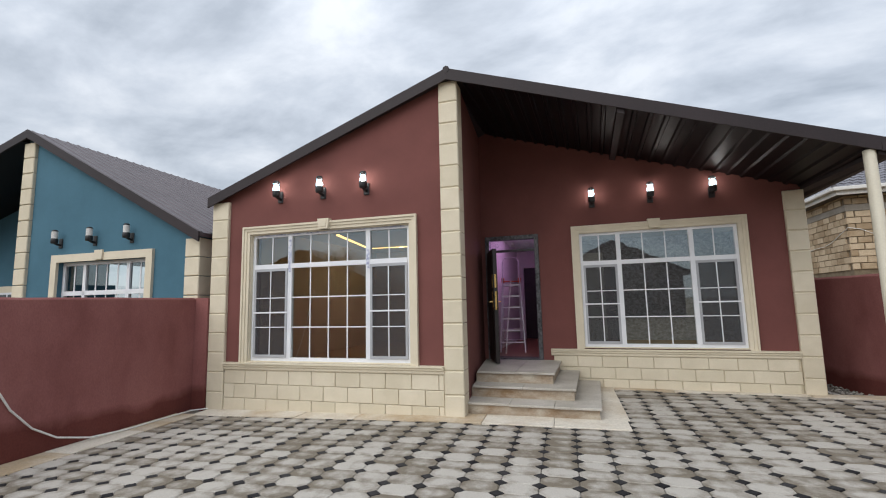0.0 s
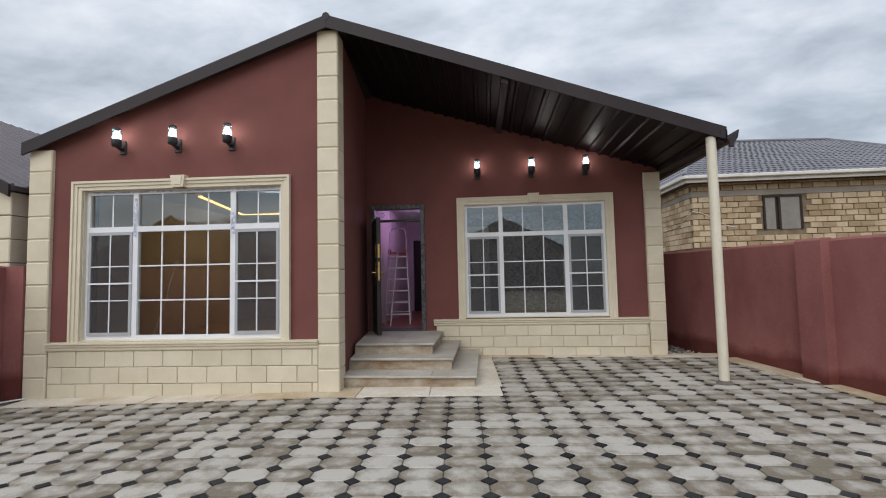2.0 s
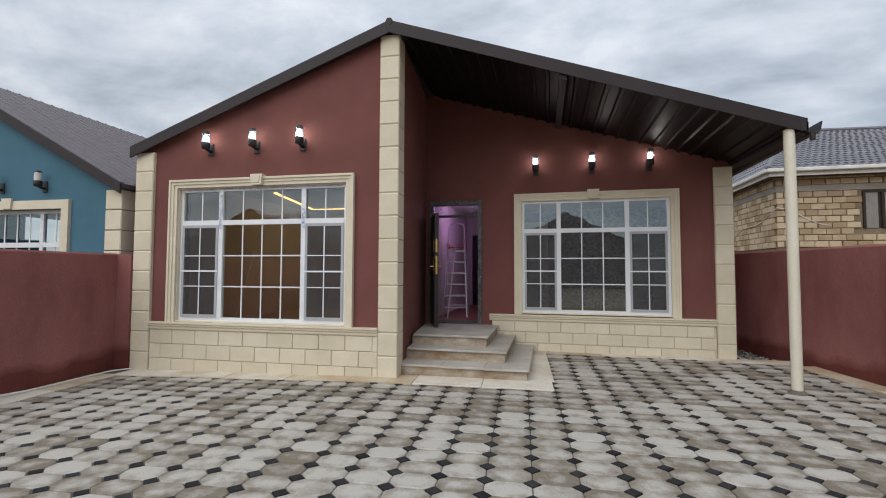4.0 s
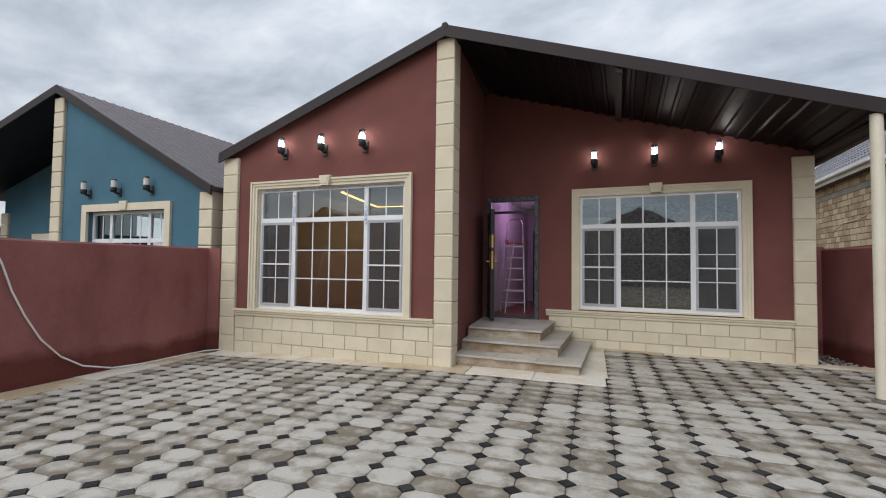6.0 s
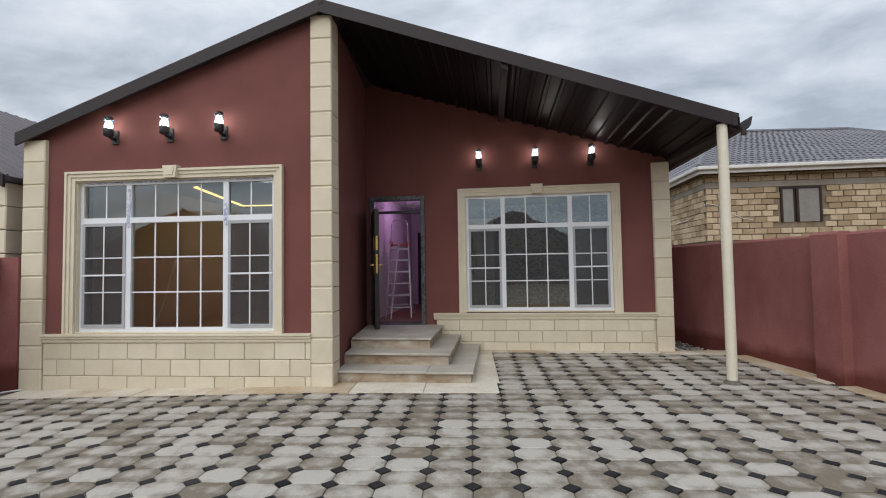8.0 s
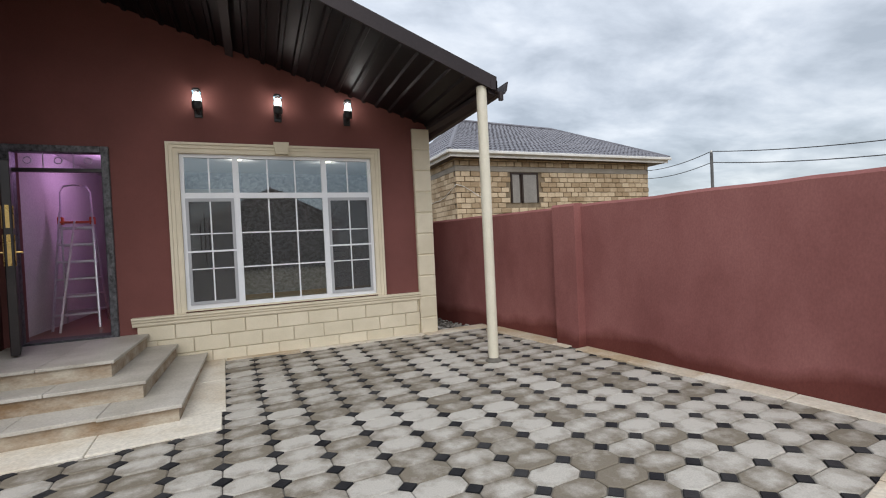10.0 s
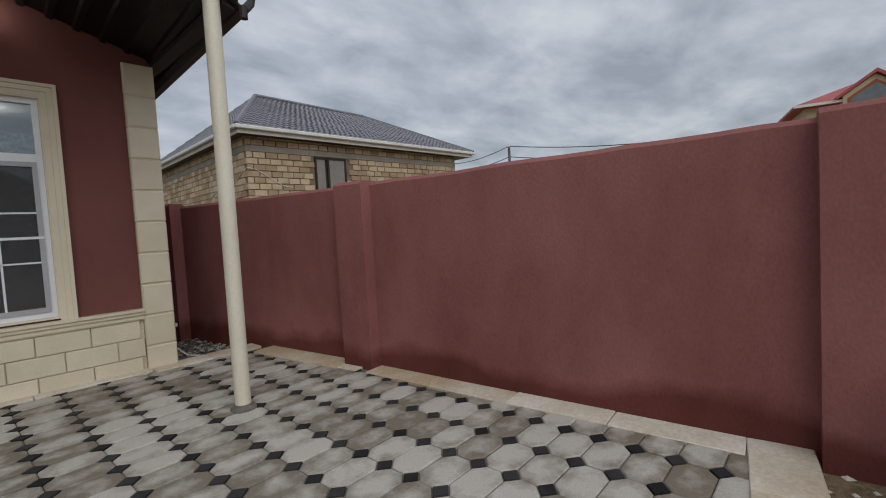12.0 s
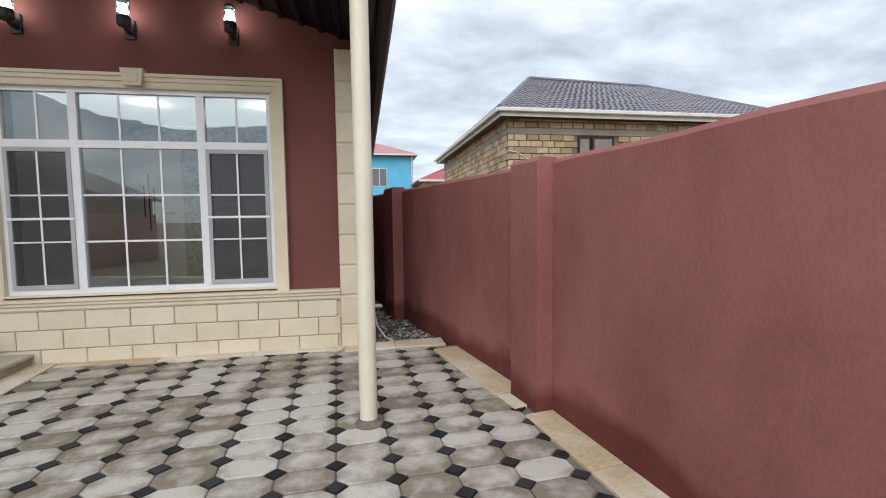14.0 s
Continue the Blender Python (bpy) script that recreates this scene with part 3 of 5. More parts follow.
moulding(-3.49, 0.05, 0.645, wall_front)
surround((win_l[0], win_l[1], 0.645, win_l[3]), 0.118, wall_front, (win_l[0] + win_l[1]) / 2)
moulding(1.24, 4.78, 0.66, wall_recess)
surround((win_r[0], win_r[1], 0.66, win_r[3]), 0.115, wall_recess, (win_r[0] + win_r[1]) / 2)


# ---------------------------------------------------------------- windows
def window(name, m, o, mulls, transom, cols, label, film=False):
    u0, u1, z0, z1 = o
    w = base(name, m @ pose(0, -0.05, 0), label, "window", kind="structure")
    D0, D1 = 0.10, 0.16
    f = 0.055
    b = box(u0, u0 + f, D0, D1, z0, z1)
    box(u1 - f, u1, D0, D1, z0, z1, bm=b)
    box(u0 + f, u1 - f, D0, D1, z1 - f, z1, bm=b)
    box(u0 + f, u1 - f, D0, D1, z0, z0 + f, bm=b)
    part("window_frame", b, PVC, w)
    for mu in mulls:
        part("mullion", box(mu - 0.035, mu + 0.035, D0 - 0.004, D1 - 0.004, z0 + f, z1 - f), PVC, w)
    part("transom", box(u0 + f, u1 - f, D0 - 0.007, D1 - 0.01, transom - 0.035, transom + 0.035), PVC, w)
    part("window_sill", box(u0 + 0.001, u1 - 0.001, 0.045, D0, z0 - 0.012, z0 + 0.004), CREAM_TRIM, w)
    part("reveal", box(u0 + 0.001, u0 + 0.012, 0.052, D0, z0, z1), CREAM_TRIM, w)
    part("reveal", box(u1 - 0.012, u1 - 0.001, 0.052, D0, z0, z1), CREAM_TRIM, w)
    part("reveal", box(u0, u1, 0.052, D0, z1 - 0.012, z1 - 0.001), CREAM_TRIM, w)
    edges = [u0 + f, *mulls, u1 - f]
    for i in range(3):
        a = edges[i] + (0.035 if i else 0.0)
        c = edges[i + 1] - (0.035 if i < 2 else 0.0)
        lo, mid0, mid1, hi = z0 + f, transom - 0.035, transom + 0.035, z1 - f
        for q0, q1 in ((lo, mid0), (mid1, hi)):
            g = part("pane", box(a - 0.005, c + 0.005, 0.128, 0.134, q0 - 0.005, q1 + 0.005), GLASS, w)
            clear_back(g)
        n = cols if i == 1 else 2
        for k in range(1, n):
            x = a + (c - a) * k / n
            part("glazing_bar", box(x - 0.009, x + 0.009, 0.121, 0.127, mid1, hi), PVC, w)
            if i == 1:
                part("glazing_bar", box(x - 0.009, x + 0.009, 0.121, 0.127, lo, mid0), PVC, w)
        if i == 1:
            for k in (1, 2):
                z = lo + (mid0 - lo) * k / 3
                part("glazing_bar", box(a, c, 0.120, 0.1265, z - 0.009, z + 0.009), PVC, w)
        else:
            sb = box(a, a + 0.035, 0.085, 0.11, lo, mid0)
            box(c - 0.035, c, 0.085, 0.11, lo, mid0, bm=sb)
            box(a + 0.035, c - 0.035, 0.085, 0.11, lo, lo + 0.04, bm=sb)
            box(a + 0.035, c - 0.035, 0.085, 0.11, mid0 - 0.04, mid0, bm=sb)
            sc = part("screen_frame", sb, SCREEN_FRAME, w, "grey aluminium insect screen frame")
            net = part("insect_net", box(a + 0.03, c - 0.03, 0.097, 0.098, lo + 0.03, mid0 - 0.03), SCREEN, sc, "fine grey insect netting")
            net.visible_shadow = False
            zm = (lo + mid0) / 2
            part("glazing_bar", box(a - 0.01, c + 0.01, 0.080, 0.084, zm - 0.011, zm + 0.011), PVC, w)
            x = (a + c) / 2
            part("glazing_bar", box(x - 0.008, x + 0.008, 0.0865, 0.0905, lo + 0.04, mid0 - 0.04), PVC, w)
            for zz in (lo + (mid0 - lo) * 0.335, lo + (mid0 - lo) * 0.665):
                part("glazing_bar", box(a + 0.035, c - 0.035, 0.0865, 0.0905, zz - 0.007, zz + 0.007), PVC, w)
    if film:
        for u, za, zb in ((mulls[0], 2.0, 2.5), (mulls[1], 2.0, 2.28)):
            b = bmesh.new()
            rng = random.Random(int(za * 100 + u * 10))
            n = 12
            L_, R_ = [], []
            for k in range(n + 1):
                z = za + (zb - za) * k / n
                L_.append(b.verts.new((u - 0.032 + rng.uniform(0, 0.02), D0 - 0.010 - rng.uniform(0, 0.004), z)))
                R_.append(b.verts.new((u + 0.032 - rng.uniform(0, 0.02), D0 - 0.010 - rng.uniform(0, 0.004), z)))
            for k in range(n):
                b.faces.new((L_[k], R_[k], R_[k + 1], L_[k + 1]))
            part("protective_film", b, FILM, w, "torn blue and white protective film")
        part("protective_film", box(u0 + 0.10, u1 - 0.1, D0 - 0.006, D0 - 0.003, z1 - 0.035, z1 - 0.012), FILM, w, "strip of protective film")
    return w


window("window_1", FR, win_l, (-2.41, -1.095), 2.095, 4, "large white PVC window with glazing bars and insect screens", film=True)
window("window_2", REC @ pose(0, -0.03, 0), win_r, (2.415, 3.505), 2.09, 3, "white PVC window with glazing bars under the porch")

# ---------------------------------------------------------------- entrance door
door = base("door_1", pose(0, 8.28, FLOOR_Z), "black and silver steel entrance door standing open", "door", kind="structure")
b = box(0.145, 0.225, -0.035, 0.10, -0.02, 2.175, 0.006)
box(1.03, 1.105, -0.035, 0.10, -0.02, 2.175, 0.006, bm=b)
box(0.226, 1.029, -0.035, 0.10, 2.10, 2.175, 0.006, bm=b)
part("door_frame", b, DOORM, door, "black steel frame with brushed silver streaks")
b = box(0.226, 1.029, 0.0, 0.06, 1.885, 1.925)
part("transom_bar", b, DOOR_DARK, door)
clear_back(part("transom_glass", box(0.226, 1.029, 0.03, 0.036, 1.926, 2.099), LAMP_GLASS, door))
for k in range(3):
    cx = 0.36 + 0.27 * k
    b = bmesh.new()
    ring = [(cx + 0.035 * math.cos(i * math.tau / 16), 0.012, 2.01 + 0.035 * math.sin(i * math.tau / 16)) for i in range(17)]
    tube(ring, 0.006, b, 6)
    part("grille_ring", b, ALU, door, "small silver ring ornament")
    if k < 2:
        part("grille_bar", tube([(cx + 0.135, 0.012, 1.93), (cx + 0.135, 0.012, 2.095)], 0.005, sides=6), ALU, door)
part("threshold", box(0.226, 1.029, -0.03, 0.25, -0.02, 0.012), DOORM, door)
leaf_m = pose(0.235, -0.01, 0.0, 0, 0, -70)
b = box(0.0, 0.76, -0.07, 0.0, 0.015, 1.875, 0.006)
leaf = part("door_leaf", b, DOOR_DARK, door, "dark brown steel door leaf swung outwards")
leaf.matrix_basis = leaf_m
for zc, hh, side in ((1.02, 0.30, 1), (1.34, 0.22, 0)):
    b = box(0.7605, 0.765, -0.05, -0.02, zc - hh / 2, zc + hh / 2, 0.001)
    part("lock_plate", b, GOLD, leaf, "brass lock plate")
    b = box(0.66, 0.71, 0.0005, 0.010, zc - hh / 2, zc + hh / 2, 0.004)
    box(0.66, 0.71, -0.081, -0.0705, zc - hh / 2, zc + hh / 2, 0.004, bm=b)
    part("handle_plate", b, GOLD, leaf)
for yy in (0.05, -0.12):
    b = tube([(0.685, 0.005 if yy > 0 else -0.075, 1.0), (0.685, yy, 1.0)], 0.009, sides=8)
    tube([(0.685, yy, 1.0), (0.57, yy, 0.995)], 0.010, b, 8)
    part("door_handle", b, GOLD, leaf, "brass lever handle")
for k in range(3):
    part("door_panel", box(0.12, 0.60, -0.078, -0.0705, 0.15 + 0.58 * k, 0.62 + 0.58 * k, 0.003), DOOR_DARK, leaf)

# ---------------------------------------------------------------- entrance steps
steps = base("entrance_steps", pose(0.28, 6.0, 0), "three beige stone steps with stained risers before the door", "steps", kind="structure")
for x1, y0, z, zb in ((1.72, 0.24, 0.155, -0.05), (1.41, 0.60, 0.31, 0.155), (1.12, 0.88, 0.465, 0.31)):
    xl = -0.03 if y0 < 0.5 else 0.0
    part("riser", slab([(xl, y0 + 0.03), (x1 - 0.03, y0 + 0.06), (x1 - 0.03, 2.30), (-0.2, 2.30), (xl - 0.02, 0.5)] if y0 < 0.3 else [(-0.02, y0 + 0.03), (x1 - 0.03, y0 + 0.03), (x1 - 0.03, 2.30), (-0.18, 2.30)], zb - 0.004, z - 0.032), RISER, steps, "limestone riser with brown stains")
    nseg = 3 if y0 < 0.5 else 2
    for k in range(nseg):
        a, c = (xl if k == 0 else x1 * k / nseg + 0.002), x1 * (k + 1) / nseg - 0.002
        bb = slab([(a, y0), (c, y0 + (0.03 if y0 < 0.3 else 0)), (c, 2.295), (a if k else -0.19, 2.295)], z - 0.03, z)
        bmesh.ops.bevel(bb, geom=list(bb.edges), offset=0.004, segments=1, affect="EDGES")
        part("tread", bb, STEP, steps)


# ---------------------------------------------------------------- wall lamps
def wall_lamp(m, lit, group):
    lamp = base("wall_lamp", m, "black cast wall lantern with a lit glass cylinder" if lit else "black cast wall lantern, unlit, with a white glass cylinder", "lamp", group=group)
    part("back_plate", box(-0.045, 0.045, -0.02, 0.0, -0.15, 0.03, 0.008), BLACK, lamp)
    part("arm", tube([(0, -0.015, -0.09), (0, -0.07, -0.085), (0, -0.12, -0.06)], 0.022), BLACK, lamp)
    part("cup", lathe([(0.045, -0.075), (0.056, -0.06), (0.058, 0.005), (0.052, 0.018)], at=(0, -0.12, 0)), BLACK, lamp, smooth=True)
    shade = part("shade", lathe([(0.050, 0.018), (0.050, 0.135), (0.040, 0.150)], at=(0, -0.12, 0)), LAMP_GLASS if lit else GUTTER, lamp, "clear ribbed glass cylinder" if lit else "white glass cylinder")
    shade.visible_shadow = False
    part("cap", lathe([(0.050, 0.150), (0.046, 0.165), (0.030, 0.178), (0.004, 0.183)], at=(0, -0.12, 0)), BLACK, lamp, smooth=True)
    if lit:
        bulb = part("bulb", lathe([(0.015, 0.02), (0.034, 0.05), (0.038, 0.085), (0.028, 0.118), (0.006, 0.130)], at=(0, -0.12, 0)), BULB, lamp, "glowing white bulb", smooth=True)
        bulb.visible_shadow = False
        p = m @ Vector((0, -0.12, 0.08))
        point_light("lamp_light", p, 0.65, (1.0, 0.95, 0.90), 0.03)
    return lamp


for u in (-2.56, -1.81, -1.09):
    wall_lamp(FR @ pose(u, 0, 3.225), True, "lit lamps over the front window")
for u in (2.04, 2.955, 3.85):
    wall_lamp(REC @ pose(u, 0, 3.19), True, "lit lamps under the porch roof")

# ---------------------------------------------------------------- interior
ceil_in = box(-3.62, -0.12, 6.30, 11.2, 2.86, 2.90)
box(-0.12, 4.84, 8.551, 15.3, 2.86, 2.90, bm=ceil_in)
tagged(finish("ceiling", ceil_in, IN_WALL), "white plaster ceiling of the rooms", "ceiling", kind="structure")
tagged(finish("floor", slab([(-3.62, 6.2), (-0.1, 6.4), (0.0, 11.2), (-3.62, 11.2)], 0.30, FLOOR_Z), LAMINATE), "brown wood floor of the front room", "floor", kind="structure")
tagged(finish("floor_hall", box(0.0, 1.35, 8.551, 12.5, 0.30, FLOOR_Z), REDWOOD), "reddish wood floor of the hall", "floor", kind="structure")
tagged(finish("floor_bedroom", box(1.35, 4.84, 8.551, 11.3, 0.30, FLOOR_Z), LAMINATE), "oak laminate floor", "floor", kind="structure")
tagged(finish("wall_inner_rear", box(-3.62, 0.0, 11.2, 11.3, 0.3, 2.86), IN_TAN), "tan painted rear wall of the front room", "wall", kind="structure")
tagged(finish("wall_inner_side", box(-3.62, -3.60, 6.2, 11.2, 0.3, 2.86), IN_TAN), "tan painted side wall of the front room", "wall", kind="structure")
tagged(finish("wall_inner_partition", slab([(-0.10, 8.31), (0.06, 8.551), (0.06, 12.5), (-0.10, 12.5)], 0.3, 2.86), IN_WALL), "white painted partition wall", "wall", kind="structure")
tagged(finish("wall_inner_hall", box(1.30, 1.40, 8.551, 12.5, 0.3, 2.86), IN_WALL), "white painted hall wall", "wall", kind="structure")
b = box(0.06, 0.22, 12.4, 12.5, 0.3, 2.86)
box(0.85, 1.30, 12.4, 12.5, 0.3, 2.86, bm=b)
box(0.22, 0.85, 12.4, 12.5, 2.35, 2.86, bm=b)
tagged(finish("wall_hall_end", b, IN_WALL), "white hall end wall with a dark doorway", "wall", kind="structure")
inner = base("door_2", pose(0.53, 12.4, FLOOR_Z), "white door casing round a dark doorway", "door", kind="structure")
b = box(-0.37, -0.31, -0.03, 0.02, 0, 1.97)
box(0.32, 0.38, -0.03, 0.02, 0, 1.97, bm=b)
box(-0.31, 0.32, -0.03, 0.02, 1.91, 1.97, bm=b)
part("casing", b, WHITEDOOR, inner)
# flat dark panel, in place of the unlit space beyond the doorway
part("door_leaf", box(-0.31, 0.32, 0.06, 0.09, 0, 1.91), DOOR_DARK, inner, "dark panel standing in for the unlit doorway")
tagged(finish("wall_bedroom_rear", box(1.40, 4.84, 11.3, 11.4, 0.3, 2.86), WALLPAPER), "wall with grey woven pattern wallpaper", "wall", kind="structure")
tagged(finish("wall_bedroom_side", box(4.82, 4.839, 8.551, 11.3, 0.3, 2.86), WALLPAPER), "wall with grey woven pattern wallpaper", "wall", kind="structure")
tagged(finish("baseboard", box(2.25, 4.82, 11.27, 11.299, FLOOR_Z, FLOOR_Z + 0.08), LAMINATE), "oak baseboard along the wallpapered wall", "baseboard", kind="structure")
d3 = base("door_3", pose(1.46, 11.30, FLOOR_Z), "white interior door with black inlaid bars", "door", kind="structure")
b = box(-0.05, 0.02, -0.03, -0.001, 0, 2.08)
box(0.70, 0.77, -0.03, -0.001, 0, 2.08, bm=b)
box(0.02, 0.70, -0.03, -0.001, 2.02, 2.08, bm=b)
part("casing", b, WHITEDOOR, d3)
lf = part("door_leaf", box(0.02, 0.70, -0.02, -0.002, 0.005, 2.02), WHITEDOOR, d3)
for x, z0, z1 in ((0.20, 0.95, 1.45), (0.27, 0.75, 1.65), (0.34, 0.95, 1.42)):
    part("inlay_bar", box(x, x + 0.018, -0.024, -0.0205, z0, z1), BLACK, lf, "black inlaid bar")
b = tube([(0.63, -0.02, 1.02), (0.63, -0.06, 1.02), (0.53, -0.06, 1.02)], 0.009)
part("door_handle", b, BLACK, lf, "black lever handle")

# bedroom fill: ceiling spots added to brighten the room, no such lamps known
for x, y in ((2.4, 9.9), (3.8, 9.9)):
    sp_ = base("ceiling_spot", pose(x, y, 2.86), "white ceiling spot added as fill for the wallpapered room", "lamp", group="spots of the wallpapered room")
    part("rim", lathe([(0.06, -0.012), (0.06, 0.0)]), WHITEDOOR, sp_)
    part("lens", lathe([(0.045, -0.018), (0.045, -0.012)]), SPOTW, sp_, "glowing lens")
    point_light("bedroom_fill_light", (x, y, 2.74), 4.2, (1.0, 0.95, 0.90), 0.06)

# step ladder in the hall
lad = base("step_ladder", pose(0.36, 9.62, FLOOR_Z, 0, 0, 8), "aluminium step ladder with orange joints, open", "ladder")
for sx in (-1, 1):
    part("front_rail", tube([(sx * 0.24, -0.42, 0), (sx * 0.17, -0.02, 1.55)], 0.016, sides=6), ALU, lad)
    part("rear_rail", tube([(sx * 0.24, 0.42, 0), (sx * 0.17, 0.02, 1.50)], 0.014, sides=6), ALU, lad)
    part("hinge", box(sx * 0.17 - 0.03, sx * 0.17 + 0.03, -0.05, 0.05, 1.38, 1.48, 0.006), ORANGE, lad, "orange plastic hinge")
    part("guard_rail", tube([(sx * 0.17, 0.0, 1.5), (sx * 0.16, 0.0, 1.82), (sx * 0.12, 0.0, 1.90), (0, 0, 1.92)], 0.012, sides=6), ALU, lad)
for k in range(6):
    t = (k + 0.8) / 6.6
    w_ = 0.24 - 0.07 * t
    part("tread", box(-w_, w_, -0.42 + 0.40 * t - 0.035, -0.42 + 0.40 * t + 0.035, 1.5 * t, 1.5 * t + 0.025), ALU, lad)
    part("rear_brace", tube([(-w_, 0.42 - 0.40 * t, 1.5 * t), (w_, 0.42 - 0.40 * t, 1.5 * t)], 0.010, sides=6), ALU, lad)
part("tray", box(-0.17, 0.17, -0.08, 0.10, 1.40, 1.42), ORANGE, lad, "orange plastic tray")

broom = finish("broom_handle", tube([(0.32, 8.98, FLOOR_Z), (0.37, 9.50, FLOOR_Z + 1.42)], 0.013, sides=8), CABLE)
tagged(broom, "long pale stick leaning on the step ladder", "stick")

# room lights: hall spot, front-room cove and spot
spot = base("ceiling_spot", pose(0.80, 9.7, 2.86), "purple lit ceiling spot in the hall", "lamp")
part("rim", lathe([(0.06, -0.012), (0.06, 0.0)]), WHITEDOOR, spot)
part("lens", lathe([(0.045, -0.018), (0.045, -0.012)]), PURPLE, spot, "glowing purple lens")
point_light("hall_light", (0.80, 9.9, 2.70), 9.0, (0.85, 0.45, 1.0), 0.06)
spot2 = base("ceiling_spot", pose(-2.25, 9.55, 2.86), "warm lit ceiling spot of the front room", "lamp")
part("rim", lathe([(0.07, -0.012), (0.07, 0.0)]), WHITEDOOR, spot2)
part("lens", lathe([(0.055, -0.018), (0.055, -0.012)]), SPOTW, spot2, "glowing warm lens")
point_light("room_light", (-2.0, 9.3, 2.6), 14.0, (1.0, 0.8, 0.55), 0.06)
cove = base("cove_light", pose(-2.3, 8.0, 2.66), "amber LED strip round a dropped ceiling panel", "lamp", kind="structure")
part("strip", slab([(0.16, -1.10), (0.22, -1.10), (-0.20, 0.80), (-0.26, 0.80)], 0.0, 0.02), COVE, cove)
part("strip", slab([(-0.24, 0.84), (-0.24, 0.78), (1.55, 0.96), (1.55, 1.02)], 0.0, 0.02), COVE, cove)
part("panel", slab([(0.24, -1.10), (1.9, -1.10), (1.9, 0.92), (-0.18, 0.76)], 0.005, 0.19), IN_WALL, cove)

# ---------------------------------------------------------------- fences
def fence_top(s):
    return 1.755


def fence_strip(sa, sb, n0, n1, zf, name, parent=None, wob=0.012, step=0.22):
    """A stretch of rendered wall with a slightly uneven top and soft arrises."""
    b = bmesh.new()
    k = max(1, int((sb - sa) / step))
    rows_ = []
    for i in range(k + 1):
        s = sa + (sb - sa) * i / k
        zt = zf(s) + wob * noise.noise((s * 2.3, n1 * 3, 1.7))
        prof_ = [(n1, -0.3), (n1, zt - 0.03), (n1 - 0.025, zt), (n0 + 0.025, zt), (n0, zt - 0.03), (n0, -0.3)]
        rows_.append([b.verts.new((*fence_e(s, n), z)) for n, z in prof_])
    for p, q in zip(rows_, rows_[1:]):
        for i in range(5):
            b.faces.new((p[i], p[i + 1], q[i + 1], q[i]))
    b.faces.new(rows_[0])
    b.faces.new(rows_[-1][::-1])
    return finish(name, b, FENCE, parent)


fe = tagged(fence_strip(-9.5, 11.5, -0.2, 0.0, fence_top, "fence_east"), "tall maroon rough-stucco yard wall with pilasters", "wall", kind="structure")
for sc, wd, pr, up in ((-0.06, 0.36, 0.12, 0.02), (3.53, 0.38, 0.11, 0.03), (-3.3, 0.40, 0.14, 0.03), (7.3, 0.44, 0.12, 0.03)):
    fence_strip(sc - wd / 2, sc + wd / 2, -0.05, pr, lambda s, c=sc, u=up: fence_top(max(c, 0.01) if c > -1 else c) + u, "pilaster", fe)

b = bmesh.new()
rows_ = []
for i in range(50):
    y = 5.86 - i * 0.26
    x = fence_w(y)
    zt = 1.645 + 0.010 * noise.noise((y * 2.1, 0, 4))
    rows_.append([b.verts.new((xx, y, zz)) for xx, zz in ((x, -0.35), (x, zt - 0.025), (x - 0.02, zt), (x - 0.13, zt), (x - 0.15, zt - 0.025), (x - 0.15, -0.35))])
for p, q in zip(rows_, rows_[1:]):
    for i in range(5):
        b.faces.new((p[i], p[i + 1], q[i + 1], q[i]))
b.faces.new(rows_[0])
b.faces.new(rows_[-1][::-1])
box(-4.21, -3.815, 5.862, 6.0, -0.35, 1.64, bm=b)
tagged(finish("fence_west", b, FENCE), "maroon rough-stucco yard wall with a damp foot", "wall", kind="structure")
pts = [(-0.20, 2.48, 1.70), (-0.10, 2.50, 1.83), (0.012, 2.62, 1.80), (0.02, 2.75, 1.62), (0.02, 2.87, 1.36), (0.02, 2.97, 1.05), (0.02, 3.10, 0.76), (0.02, 3.27, 0.46), (0.03, 3.48, 0.22),
       (0.06, 3.72, 0.06), (0.12, 4.05, -0.03), (0.15, 4.5, -0.055), (0.14, 5.0, -0.055), (0.16, 5.5, -0.055), (0.34, 5.72, -0.055)]
pts = [(fence_w(y + 0.2) + dx, y + 0.2, z) for dx, y, z in pts]
cable = finish("cable", tube(pts, 0.011, sides=6), CABLE)
tagged(cable, "white cable hanging over the maroon wall onto the pavers", "cable")

# ---------------------------------------------------------------- neighbouring houses
def hip_roof(name, x0, x1, y0, y1, z, ridge, mat, parent, soffit=0.12):
    """Hip roof; ridge: the two end points of the ridge."""
    b = bmesh.new()
    c = [b.verts.new((x, y, z)) for x, y in ((x0, y0), (x1, y0), (x1, y1), (x0, y1))]
    u = [b.verts.new((x, y, z - soffit)) for x, y in ((x0, y0), (x1, y0), (x1, y1), (x0, y1))]
    r = [b.verts.new(p) for p in ridge]
    b.faces.new((c[0], c[1], r[1], r[0]))
    b.faces.new((c[1], c[2], r[1]))
    b.faces.new((c[2], c[3], r[0], r[1]))
    b.faces.new((c[3], c[0], r[0]))
    b.faces.new(u[::-1])
    for i in range(4):
        b.faces.new((c[i], u[i], u[(i + 1) % 4], c[(i + 1) % 4]))
    return part(name, b, mat, parent)


